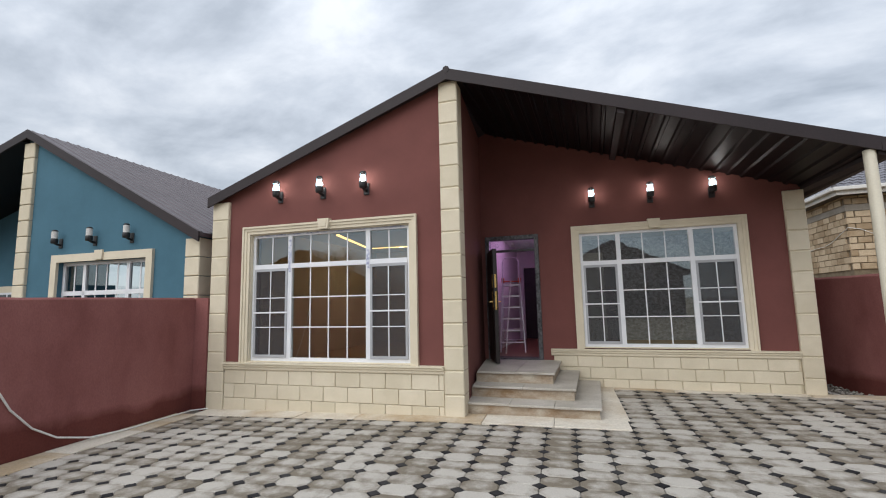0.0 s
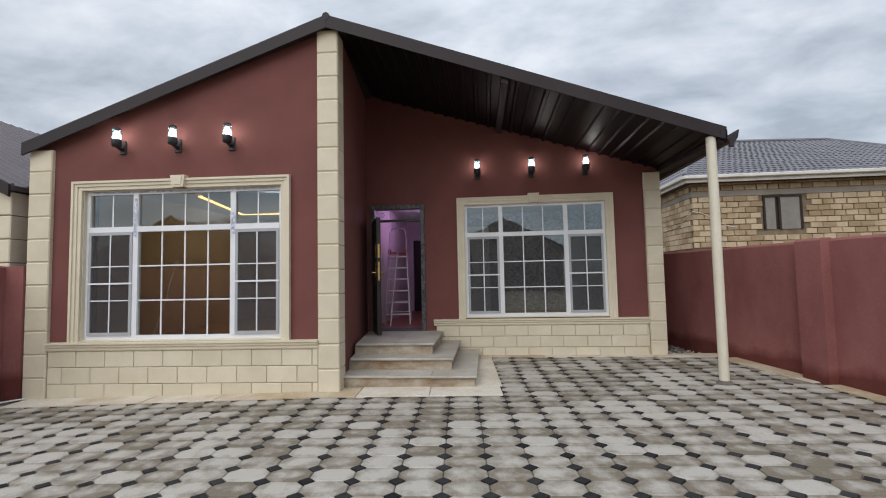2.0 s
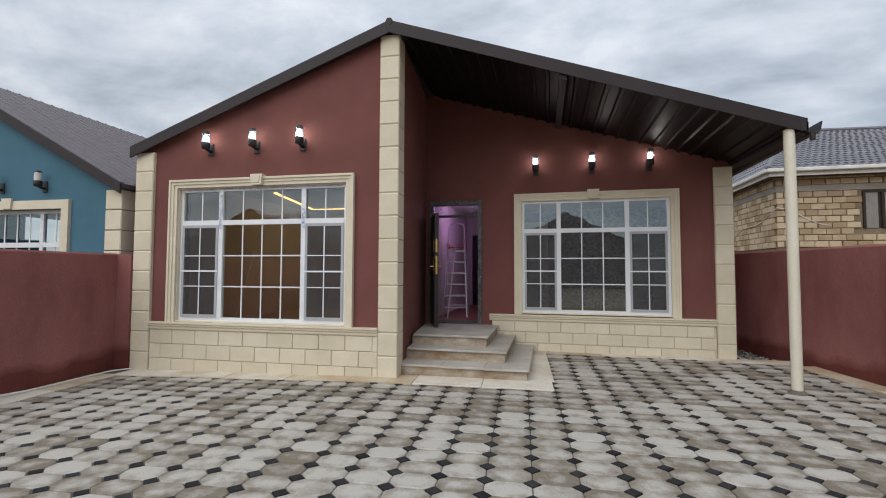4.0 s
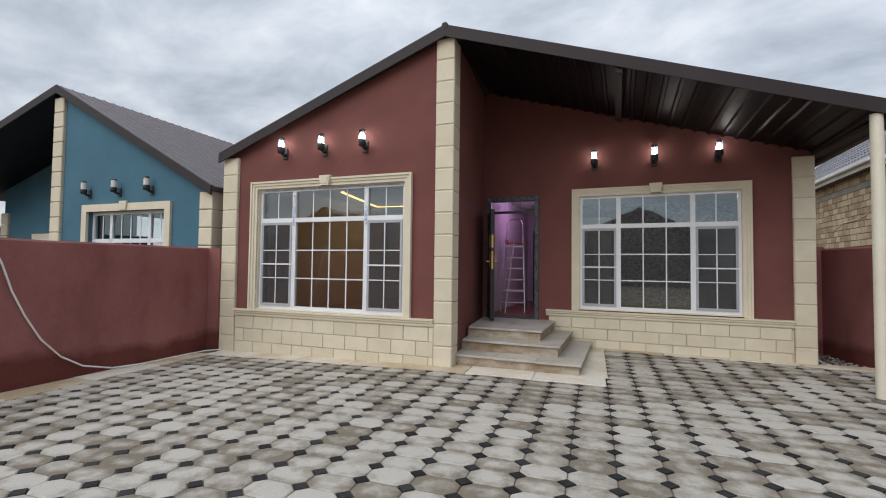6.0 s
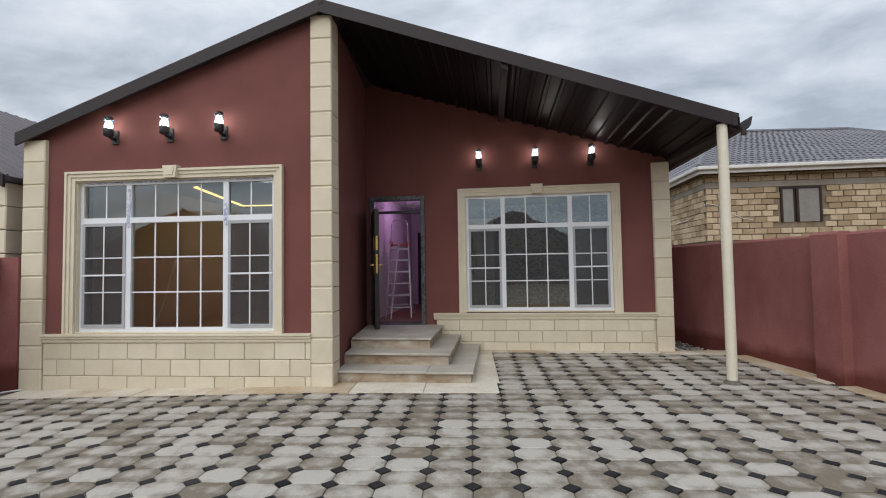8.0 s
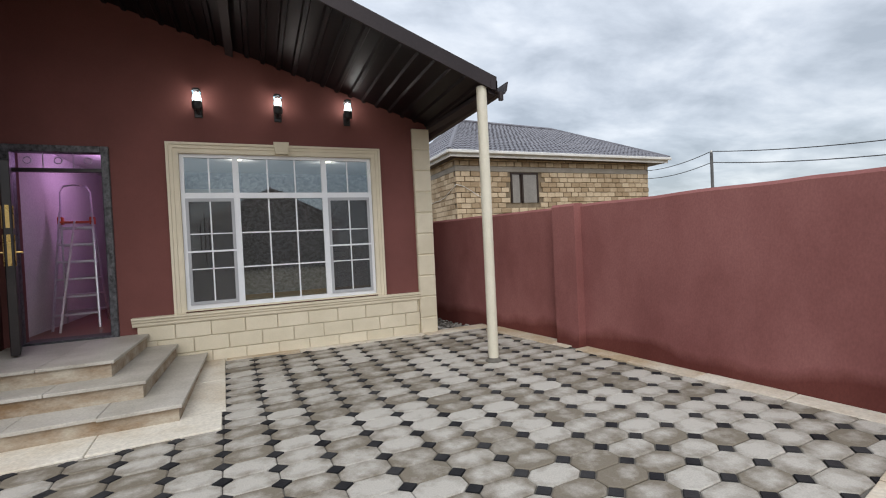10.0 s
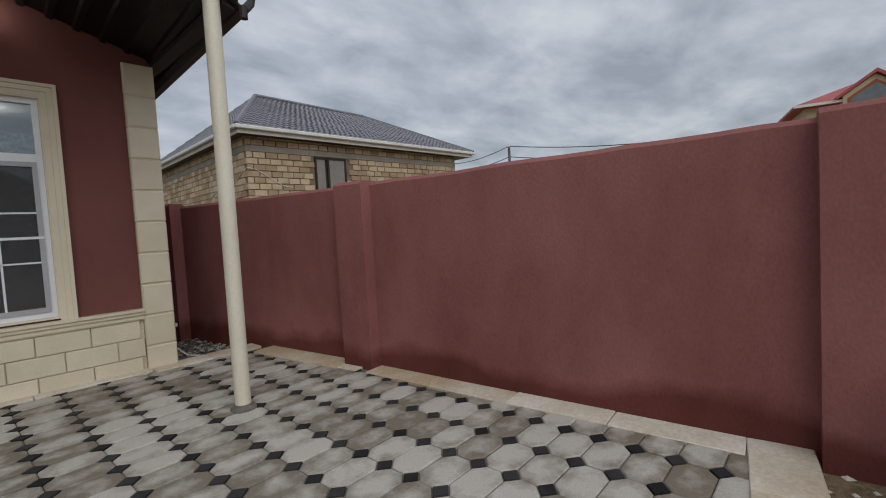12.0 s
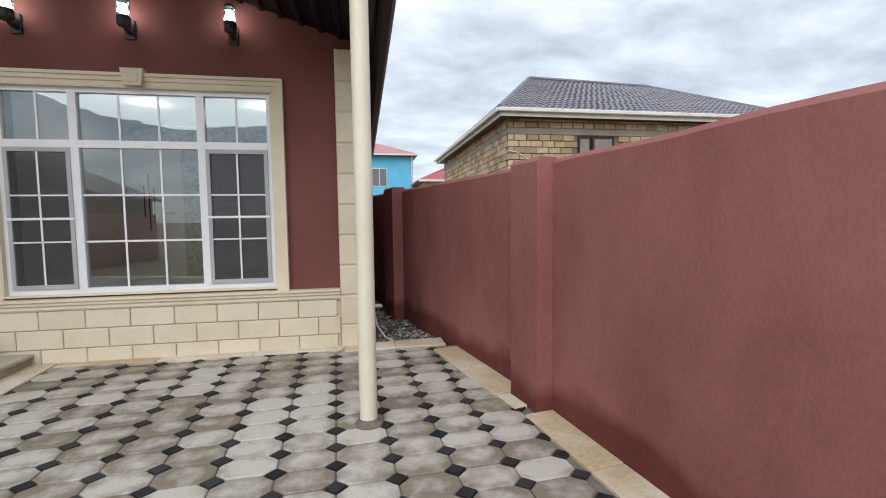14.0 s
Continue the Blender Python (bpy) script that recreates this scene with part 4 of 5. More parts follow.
def tile_face(p0, p1, q0, q1, mat, parent, name="roof_tiles", course=0.35, wave=0.22, lift=0.03):
    """Pressed tile courses over a roof face between the eave p0-p1 and the upper edge q0-q1: each course a wavy strip that overlaps the next."""
    b = bmesh.new()
    p0, p1, q0, q1 = (Vector(v) for v in (p0, p1, q0, q1))
    nrm = (p1 - p0).cross(q0 - p0).normalized()
    if nrm.z < 0:
        nrm = -nrm
    n = max(1, int((((q0 + q1) - (p0 + p1)) / 2).length / course))
    for k in range(n):
        a0, a1 = p0.lerp(q0, k / n), p1.lerp(q1, k / n)
        b0, b1 = p0.lerp(q0, (k + 1) / n), p1.lerp(q1, (k + 1) / n)
        m_ = max(2, int((a1 - a0).length / wave) * 2)
        lo = [b.verts.new(a0.lerp(a1, i / m_) + nrm * (lift + (0.035 if i % 2 else 0.0))) for i in range(m_ + 1)]
        dn = [b.verts.new(a0.lerp(a1, i / m_) + nrm * 0.002) for i in range(m_ + 1)]
        hi = [b.verts.new(b0.lerp(b1, i / m_) + nrm * (0.004 + (0.035 if i % 2 else 0.0))) for i in range(m_ + 1)]
        for i in range(m_):
            b.faces.new((lo[i], lo[i + 1], hi[i + 1], hi[i]))
            b.faces.new((dn[i], dn[i + 1], lo[i + 1], lo[i]))
    ob = part(name, b, mat, parent)
    return tagged(ob, kind="stuff")


def far_window(parent, x0, x1, y, z0, z1, frame_mat, lights=2, depth=0.05):
    """A window set in a wall whose face lies at y and looks to -y."""
    w = part("window", box(x0, x1, y - depth, y + 0.02, z0, z1), frame_mat, parent)
    n = lights
    for k in range(n):
        a, c = x0 + 0.05 + (x1 - x0 - 0.05) * k / n, x0 + (x1 - x0 - 0.05) * (k + 1) / n
        part("pane", box(a, c, y - depth - 0.006, y - depth - 0.001, z0 + 0.05, z1 - 0.05), FARGLASS, w)
    return w


FARGLASS = surface("far_window_pane", (0.10, 0.11, 0.12), (0.14, 0.15, 0.16), 2, 0.12, 40, 0.02, spec=0.8)
PALEPANE = surface("pale_blind_pane", (0.20, 0.185, 0.165), (0.26, 0.24, 0.215), 2, 0.25, 40, 0.02, spec=0.6)

# teal house beyond the west fence
BY = 5.9
TH = pose(-6.0, BY, 0, 0, 0, 2.5) @ pose(6.0, 0, 0)
th = base("teal_house", TH, "teal stucco house with cream quoins and brown metal roof", "house")
BX0, BX1, BR = -8.46, -4.13, -8.30
bz = lambda x: 4.91 - 0.540 * (x - BR) if x > BR else 4.91 - 0.310 * (BR - x)
bw = (-7.38, -5.25, 0.62, 2.37)
b = prism([(BX0, -0.2), (bw[0], -0.2), (bw[0], bz(bw[0])), (BR, bz(BR)), (BX0, bz(BX0))], 0, 0.25)
prism([(bw[1], -0.2), (BX1, -0.2), (BX1, bz(BX1)), (bw[1], bz(bw[1]))], 0, 0.25, b)
prism([(bw[0], -0.2), (bw[1], -0.2), (bw[1], bw[2]), (bw[0], bw[2])], 0, 0.25, b)
prism([(bw[0], bw[3]), (bw[1], bw[3]), (bw[1], bz(bw[1])), (bw[0], bz(bw[0]))], 0, 0.25, b)
bmesh.ops.remove_doubles(b, verts=b.verts, dist=0.0005)
tw = part("wall", b, TEAL, th)
part("side_wall", box(BX1 - 0.2, BX1, 0.25, 9.5, -0.2, 2.62), TEAL, th)
part("porch_side_wall", prism([(BX0, -0.2), (BX0 + 0.2, -0.2), (BX0 + 0.2, bz(BX0)), (BX0, bz(BX0))], 0.25, 1.5), TEAL, th)
part("porch_wall", prism([(-13.3, -0.2), (BX0, -0.2), (BX0, bz(BX0)), (-13.3, bz(-13.3))], 1.5, 1.75), TEAL, th)
part("rear_wall", prism([(-13.3, -0.2), (BX1, -0.2), (BX1, bz(BX1)), (BR, bz(BR)), (-13.3, bz(-13.3))], 9.5, 9.7), TEAL, th)
part("room_back", box(BX0 + 0.2, BX1 - 0.2, 4.0, 4.1, -0.2, 2.6), IN_WALL, th)
part("room_ceiling", box(BX0 + 0.2, BX1 - 0.2, 0.25, 4.0, 2.55, 2.6), IN_WALL, th)
quo = [(BX1 - 0.27, BX1 + 0.03, bz(BX1) - 0.02), (BX0 - 0.03, BX0 + 0.27, bz(BX0 + 0.3) - 0.05)]
for a, c, zt in quo:
    n = round((zt + 0.2) / 0.31)
    for k in range(n):
        hh = (zt + 0.2) / n
        piece("quoin_block", block_mesh(c - a, 0.06 + (0.30 if a > -6 else 0.0), hh - 0.012, 0.012, CREAM), th, pose((a + c) / 2, 0.30 if a > -6 else 0.0, -0.2 + hh * (k + 0.5)))
n = 9
for k in range(n):
    piece("quoin_block", block_mesh(0.30, 0.06, 0.30, 0.012, CREAM), th, pose(-13.2, 1.5, 0.05 + 0.31 * k))
b = prism([(bw[0] - 0.14, bw[2]), (bw[0], bw[2]), (bw[0], bw[3] + 0.14), (bw[0] - 0.14, bw[3] + 0.14)], -0.05, 0.0)
prism([(bw[1], bw[2]), (bw[1] + 0.14, bw[2]), (bw[1] + 0.14, bw[3] + 0.14), (bw[1], bw[3] + 0.14)], -0.05, 0.0, b)
prism([(bw[0], bw[3]), (bw[1], bw[3]), (bw[1], bw[3] + 0.14), (bw[0], bw[3] + 0.14)], -0.05, 0.0, b)
part("window_surround", b, CREAM_TRIM, th)
part("keystone", prism([(-6.39, bw[3] + 0.01), (-6.23, bw[3] + 0.01), (-6.21, bw[3] + 0.18), (-6.41, bw[3] + 0.18)], -0.08, -0.0505), CREAM_TRIM, th)
wob_ = part("window", box(bw[0], bw[0] + 0.06, 0.08, 0.14, bw[2], bw[3]), PVC, th)
for a, c, z0, z1 in ((bw[1] - 0.06, bw[1], bw[2], bw[3]), (bw[0] + 0.06, bw[1] - 0.06, bw[3] - 0.06, bw[3]), (bw[0] + 0.06, bw[1] - 0.06, 1.76, 1.84), (-6.87, -6.80, bw[2], bw[3] - 0.06), (-5.82, -5.75, bw[2], bw[3] - 0.06)):
    part("frame_bar", box(a, c, 0.081, 0.138, z0, z1), PVC, wob_)
for x in (-7.10, -6.57, -6.31, -6.05, -5.52):
    part("glazing_bar", box(x - 0.012, x + 0.012, 0.10, 0.107, bw[2], bw[3] - 0.06), PVC, wob_)
g = part("pane", box(bw[0] + 0.05, bw[1] - 0.05, 0.11, 0.116, bw[2], bw[3]), GLASS, wob_)
clear_back(g)
b = box(-12.0, -11.85, 1.46, 1.499, 0.6, 2.1)
box(-9.6, -9.45, 1.46, 1.499, 0.6, 2.1, bm=b)
box(-11.85, -9.6, 1.46, 1.499, 1.95, 2.1, bm=b)
part("window_surround", b, CREAM_TRIM, th)
far_window(th, -11.85, -9.6, 1.5, 0.7, 1.95, PVC, 4)
for a, c, zf in ((BR + 0.001, BX1 + 0.08, 1), (-14.2, BR - 0.001, 0)):
    part("roof_slope", roof_slab(a, c, lambda x: -0.12, 9.9, 0.03, 0.10, bz), ROOF_BLUE, th)
    part("verge_board", roof_slab(a, c, lambda x: -0.15, -0.118, -0.06, 0.11, bz), ROOFM, th)
b = bmesh.new()
for i in range(47):
    y = -0.1 + i * 0.21
    va = [b.verts.new((BR + 0.02, y + dy, bz(BR + 0.02) + dz)) for dy, dz in ((0.0, 0.1), (0.015, 0.118), (0.035, 0.118), (0.05, 0.1))]
    vb = [b.verts.new((BX1 + 0.06, y + dy, bz(BX1 + 0.06) + dz)) for dy, dz in ((0.0, 0.1), (0.015, 0.118), (0.035, 0.118), (0.05, 0.1))]
    for k in range(3):
        b.faces.new((va[k], va[k + 1], vb[k + 1], vb[k]))
tagged(part("roof_ribs", b, ROOF_BLUE, th), kind="stuff")
part("porch_ceiling", roof_slab(-14.1, BR - 0.2, lambda x: -0.1, 1.5, -0.03, 0.02, bz), SOFFIT, th)
part("porch_post", lathe([(0.06, -0.2), (0.06, bz(-13.95))], at=(-13.95, 0.1, 0)), GREYMETAL, th)
for x in (-7.36, -6.50, -5.63):
    wall_lamp(TH @ pose(x, 0, 2.79), False, "unlit lamps on the teal house")
tagged(finish("fence_teal", box(-14.9, -14.7, -4.0, 12.0, -0.3, 2.38), TEAL), "teal stucco yard wall", "wall", kind="structure")
for y in (1.2, 4.6, 8.0):
    tagged(finish("fence_teal_pilaster", box(-14.7, -14.62, y, y + 0.4, -0.3, 2.42), TEAL), "teal stucco pilaster of the yard wall", "wall", kind="structure")

# tan house with a brown tiled hip roof, far to the west
hh_ = base("tan_house", pose(0, 0, 0), "tan rendered house with a brown tiled hip roof", "house")
part("wall", box(-40.0, -26.8, -3.2, 9.2, -0.2, 3.75), TAN, hh_)
hip_roof("roof", -40.8, -26.0, -4.0, 10.0, 3.95, [(-33.4, 2.6, 8.5), (-33.4, 3.4, 8.5)], TILE_BROWN, hh_, 0.2)
tile_face((-26.0, -4.0, 3.95), (-26.0, 10.0, 3.95), (-33.3, 2.6, 8.45), (-33.3, 3.4, 8.45), TILE_BROWN, hh_, course=0.4, wave=0.3)
part("gutter", box(-26.0, -25.9, -4.0, 10.0, 3.72, 3.86), GUTTER, hh_)
for y in (2.0, 6.0):
    part("window", box(-26.82, -26.72, y, y + 1.6, 2.2, 3.25), BROWNFRAME, hh_)

# house of sawn limestone blocks to the north-east
sh = base("stone_house", pose(0, 0, 0.35), "unrendered limestone block house with grey tiled hip roof", "house")
SX0, SX1, SY0, SY1 = 9.62, 19.4, 17.4, 28.8
core = part("wall", box(SX0 + 0.04, SX1, SY0 + 0.04, SY1, -0.6, 4.25), MORTAR, sh, "limestone blocks in grey mortar")
sw = (12.03, 13.33, 2.45, 3.66)
rng = random.Random(5)
ch = 0.205
z = 1.84
r = 0
joined = bmesh.new()
while z < 4.2:
    if not (3.70 < z + ch / 2 < 3.90):
        x = SX0 - (0.0 if r % 2 else 0.2)
        while x < SX1 - 0.05:
            wdt = 0.40 + rng.uniform(-0.03, 0.03)
            a, c = max(x, SX0), min(x + wdt, SX1)
            x += wdt
            if c - a < 0.06 or (c > sw[0] and a < sw[1] and z + ch > sw[2] and z < sw[3]):
                continue
            q = round((c - a) * 25) / 25
            me = block_mesh(q - 0.022, 0.05, ch - 0.022, 0.012, BLOCK)
            piece("block", me, core, pose((a + c) / 2, SY0 + 0.045, z + ch / 2 + rng.uniform(-0.004, 0.004), 0, rng.uniform(-0.6, 0.6), 0) @ pose(0, rng.uniform(-0.012, 0.0), 0))
        y = SY0 + (0.0 if r % 2 else 0.2)
        while y < SY1 - 0.05:
            wdt = 0.40 + rng.uniform(-0.03, 0.03)
            c = min(y + wdt, SY1)
            box(SX0 - 0.005 + rng.uniform(-0.01, 0.005), SX0 + 0.045, y + 0.011, c - 0.011, z + 0.011, z + ch - 0.011, bm=joined)
            y += wdt
    z += ch
    r += 1
tagged(part("block_wall", joined, BLOCK_FAR, sh, "limestone blocks in grey mortar"), kind="stuff")
part("concrete_band", box(SX0 - 0.004, SX1, SY0 - 0.002, SY0 + 0.05, 3.692, 3.887), CONCRETE, sh, "grey concrete ring beam")
part("concrete_band", box(SX0 - 0.003, SX0 + 0.05, SY0 + 0.05, SY1, 3.692, 3.887), CONCRETE, sh, "grey concrete ring beam")
wn_ = part("window", box(sw[0], sw[0] + 0.07, SY0 - 0.02, SY0 + 0.06, sw[2], sw[3]), BROWNFRAME, sh, "dark brown window with one sash open")
part("frame_bar", box(sw[1] - 0.07, sw[1], SY0 - 0.02, SY0 + 0.06, sw[2], sw[3]), BROWNFRAME, wn_)
part("frame_bar", box(sw[0] + 0.07, sw[1] - 0.07, SY0 - 0.019, SY0 + 0.06, sw[3] - 0.07, sw[3]), BROWNFRAME, wn_)
part("frame_bar", box(12.53, 12.61, SY0 - 0.019, SY0 + 0.06, sw[2], sw[3] - 0.07), BROWNFRAME, wn_)
part("pane", box(12.61, sw[1] - 0.07, SY0 + 0.01, SY0 + 0.02, sw[2], sw[3] - 0.07), PALEPANE, wn_)
part("pane", box(sw[0] + 0.07, 12.44, SY0 + 0.01, SY0 + 0.02, sw[2], sw[3] - 0.07), PALEPANE, wn_)
part("pane", box(12.44, 12.53, SY0 + 0.03, SY0 + 0.035, sw[2], sw[3] - 0.07), BROWNFRAME, wn_)
EX0, EX1, EY0, EY1, EZ = 9.20, 20.2, 16.9, 29.2, 4.36
RA, RB = (12.5, 23.0, 7.20), (18.3, 23.0, 7.05)
hip_roof("roof", EX0, EX1, EY0, EY1, EZ, [RA, RB], TILE, sh, 0.02)
tile_face((EX0, EY0, EZ), (EX1, EY0, EZ), RA, RB, TILE, sh)
tile_face((EX0, EY1, EZ), (EX0, EY0, EZ), (RA[0], RA[1] + 0.02, RA[2]), (RA[0], RA[1] - 0.02, RA[2]), TILE, sh)
part("hip_cap", tube([(EX0, EY0, EZ + 0.03), (RA[0], RA[1], RA[2] + 0.05)], 0.09, sides=6), TILE, sh)
part("hip_cap", tube([(EX1, EY0, EZ + 0.03), (RB[0], RB[1], RB[2] + 0.05)], 0.09, sides=6), TILE, sh)
part("ridge_cap", tube([(RA[0], RA[1], RA[2] + 0.05), (RB[0], RB[1], RB[2] + 0.05)], 0.09, sides=6), TILE, sh)
for nm, x0, x1, y0, y1 in (("gutter", EX0 - 0.06, EX1 + 0.05, EY0 - 0.10, EY0), ("gutter", EX0 - 0.10, EX0, EY0, EY1)):
    part(nm, box(x0, x1, y0, y1, EZ - 0.10, EZ + 0.02, 0.02), GUTTER, sh)
part("fascia", box(EX0 + 0.05, EX1 - 0.05, EY0 + 0.04, EY0 + 0.08, EZ - 0.22, EZ - 0.02), GUTTER, sh)
part("fascia", box(EX0 + 0.04, EX0 + 0.08, EY0 + 0.08, EY1 - 0.05, EZ - 0.22, EZ - 0.02), GUTTER, sh)
part("soffit", box(EX0 + 0.08, EX1 - 0.05, EY0 + 0.08, EY1 - 0.05, EZ - 0.20, EZ - 0.16), BROWNFRAME, sh)
pts = [(SX0 - 0.03 if i < 7 else SX0 + (i - 7) * 0.3, SY0 + (7 - i) * 0.5 if i < 7 else SY0 - 0.03, 3.45 - 0.10 * abs(i - 7) + 0.1 * math.sin(i)) for i in range(13)]
tagged(finish("cable", tube(pts, 0.012, sides=5), CABLE), "thin white cable slung on the limestone wall", "cable")

# far houses to the north
bh = base("blue_house", pose(-0.3, 0, 1.6), "bright blue two-storey house with a faded red roof", "house")
part("wall", box(1.0, 10.3, 48.5, 58, -1.9, 6.0), SKYBLUE, bh)
hip_roof("roof", 0.4, 10.75, 47.9, 58.6, 6.2, [(5.5, 53, 8.3), (5.6, 53.2, 8.3)], TILE_PINK, bh, 0.15)
part("gutter", box(0.4, 10.75, 47.8, 47.9, 6.02, 6.2), GUTTER, bh)
part("downpipe", tube([(10.2, 48.4, 6.1), (10.2, 48.4, -1.7)], 0.06), GUTTER, bh)
far_window(bh, 6.2, 7.7, 48.5, 3.0, 4.8, PVC, 2)
rh = base("red_roof_house", pose(-1.2, 0, 1.3), "low house with a red metal roof", "house")
part("wall", box(11.6, 20, 43, 52, -1.6, 3.3), TAN, rh)
hip_roof("roof", 11.0, 20.6, 42.4, 52.6, 3.5, [(15.6, 47, 5.6), (16.0, 47.4, 5.6)], TILE_RED, rh, 0.15)
part("gutter", box(11.0, 20.6, 42.3, 42.4, 3.3, 3.5), GUTTER, rh)

# tan house with a red roof beyond the east fence
eh = base("tan_villa", pose(38.6, 6.3, 0.1, 0, 0, -74), "tan villa with a red metal roof and dormer window", "house")
part("wall", box(0, 16, 0, 10, -1.1, 7.0), TAN, eh)
b = hip_roof("roof", -0.6, 16.6, -0.6, 10.6, 7.15, [(6.8, 5.0, 10.0), (12.0, 5.0, 10.0)], TILE_RED, eh, 0.15)
part("gutter", box(-0.6, 16.6, -0.7, -0.6, 7.0, 7.15), GUTTER, eh)
part("dormer", prism([(1.6, 5.4), (4.4, 5.4), (4.4, 7.3), (3.0, 8.3), (1.6, 7.3)], -0.75, 2.5), TAN, eh)
part("dormer_roof", prism([(1.3, 7.12), (3.0, 8.35), (4.7, 7.12), (4.7, 7.3), (3.0, 8.55), (1.3, 7.3)], -1.0, 3.4), TILE_RED, eh)
dw = part("dormer_window", prism([(1.8, 5.7), (4.2, 5.7), (4.2, 7.15), (3.0, 8.0), (1.8, 7.15)], -0.80, -0.74), REDFRAME, eh)
for k in range(3):
    part("pane", box(1.92 + 0.75 * k, 2.55 + 0.75 * k, -0.82, -0.801, 5.85, 6.65), FARGLASS, dw)
part("pane", prism([(1.95, 6.85), (4.05, 6.85), (4.05, 7.1), (3.0, 7.82), (1.95, 7.1)], -0.82, -0.801), FARGLASS, dw)
part("balcony", box(7.4, 16.2, -1.3, 0, 4.9, 5.9), TAN, eh)
far_window(eh, 9.5, 12.5, 0, 6.0, 6.9, REDFRAME, 2, 0.1)

# poles with wires
def pole(x, y, h):
    p = base("utility_pole", pose(x, y, -0.16), "thin grey steel pole carrying wires", "pole", group="poles beyond the fence")
    part("shaft", tube([(0, 0, 0), (0, 0, h)], 0.055, sides=8, r_end=0.045), GREYMETAL, p)
    part("insulator", lathe([(0.02, h), (0.035, h + 0.03), (0.02, h + 0.08)], sides=8), GUTTER, p)
    return Vector((x, y, h - 0.12))


tops = [pole(16.4, 12.1, 4.02), pole(17.0, 6.4, 3.38), pole(17.6, -3.5, 3.5)]
ends = [Vector((19.3, 17.4, 4.2)), *tops]
for lo, hi in zip(ends, ends[1:]):
    for dz in (0.0, -0.36):
        pts = [lo.lerp(hi, i / 10) + Vector((0, 0, dz - 0.5 * (i / 10) * (1 - i / 10))) for i in range(11)]
        tagged(finish("overhead_wire", tube(pts, 0.014, sides=5), WIRE), "dark overhead wire between thin poles", "wire")

DARKWALL = surface("dark_brown_render", (0.045, 0.036, 0.030), (0.075, 0.060, 0.050), 1.0, 0.9, 40, 0.2)
# houses, hill and tree behind, which the window panes mirror
sb_ = base("gable_house", pose(3.6, -26, 0, 0, 0, 0), "low dark brown house with a gable roof across the lane", "house")
part("wall", prism([(-5, -0.2), (5, -0.2), (5, 3.4), (0, 5.9), (-5, 3.4)], -4, 4), DARKWALL, sb_)
part("roof_slope", prism([(-5.6, 3.2), (0, 6.0), (0, 6.2), (-5.6, 3.4)], -4.4, 4.4), ROOFM, sb_)
part("roof_slope", prism([(5.6, 3.2), (0, 6.0), (0, 6.2), (5.6, 3.4)], -4.4, 4.4), ROOFM, sb_)
sb2 = base("gable_house", pose(-18.4, -24, 0, 0, 0, 0), "wide dark brown gable house across the lane", "house")
part("wall", prism([(-6, -0.2), (6, -0.2), (6, 3.2), (0, 5.8), (-6, 3.2)], -4, 4), DARKWALL, sb2)
part("roof_slope", prism([(-6.6, 3.0), (0, 5.85), (0, 6.05), (-6.6, 3.2)], -4.4, 4.4), ROOFM, sb2)
part("roof_slope", prism([(6.6, 3.0), (0, 5.85), (0, 6.05), (6.6, 3.2)], -4.4, 4.4), ROOFM, sb2)


def tree(x, y, h, seed):
    rg = random.Random(seed)
    t = base("tree", pose(x, y, -0.16), "bare-trunked tree with an airy dark green crown", "tree")
    b = tube([(0, 0, 0), (0.1, 0.05, h * 0.3), (0.0, 0.1, h * 0.6), (0.1, 0, h * 0.9)], 0.16, sides=8, r_end=0.04)
    tips = []
    for k in range(14):
        a = k * 2.4
        z0 = h * (0.35 + 0.04 * k)
        l = h * (0.32 - 0.012 * k)
        e = Vector((math.cos(a) * l, math.sin(a) * l, z0 + l * 0.7))
        tube([(0.05, 0.05, z0), (e.x * 0.5, e.y * 0.5, z0 + l * 0.45), e], 0.05, b, 5, 0.012)
        tips += [e, Vector((e.x * 0.6, e.y * 0.6, z0 + l * 0.5))]
    part("trunk", b, BARK, t)
    b = bmesh.new()
    for e in tips:
        for _ in range(70):
            c = e + Vector((rg.gauss(0, 0.35), rg.gauss(0, 0.35), rg.gauss(0, 0.3)))
            u = Vector((rg.uniform(-1, 1), rg.uniform(-1, 1), rg.uniform(-1, 1))).normalized() * 0.09
            v = u.orthogonal().normalized() * 0.045
            b.faces.new([b.verts.new(c + p) for p in (-u, v, u, -v)])
    tagged(part("crown", b, LEAF, t), kind="stuff")


tree(-14.2, -18, 5.4, 3)

# ---------------------------------------------------------------- gravel, timber and rubble by the east fence
bm = bmesh.new()
rg = random.Random(11)
for _ in range(1500):
    y = rg.uniform(8.38, 13.5)
    x = rg.uniform(5.1, 5.93 - (y - 8.3) * 0.247)
    if x < 5.1:
        continue
    s = rg.uniform(0.012, 0.032)
    ax = [Vector((rg.uniform(-1, 1), rg.uniform(-1, 1), rg.uniform(-0.6, 0.6))).normalized() * s * rg.uniform(0.6, 1.2) for _ in range(6)]
    c = Vector((x, y, -0.03 + rg.uniform(0, 0.035)))
    v = [bm.verts.new(c + Vector(d) * s * rg.uniform(0.6, 1.2)) for d in ((1, 0, 0), (0, 1, 0), (-1, 0, 0), (0, -1, 0), (0, 0, 0.7), (0, 0, -0.7))]
    for i in range(4):
        bm.faces.new((v[i], v[(i + 1) % 4], v[4]))
        bm.faces.new((v[(i + 1) % 4], v[i], v[5]))
tagged(finish("gravel", bm, GRAVEL), "loose grey gravel beside the house", "gravel", kind="stuff")
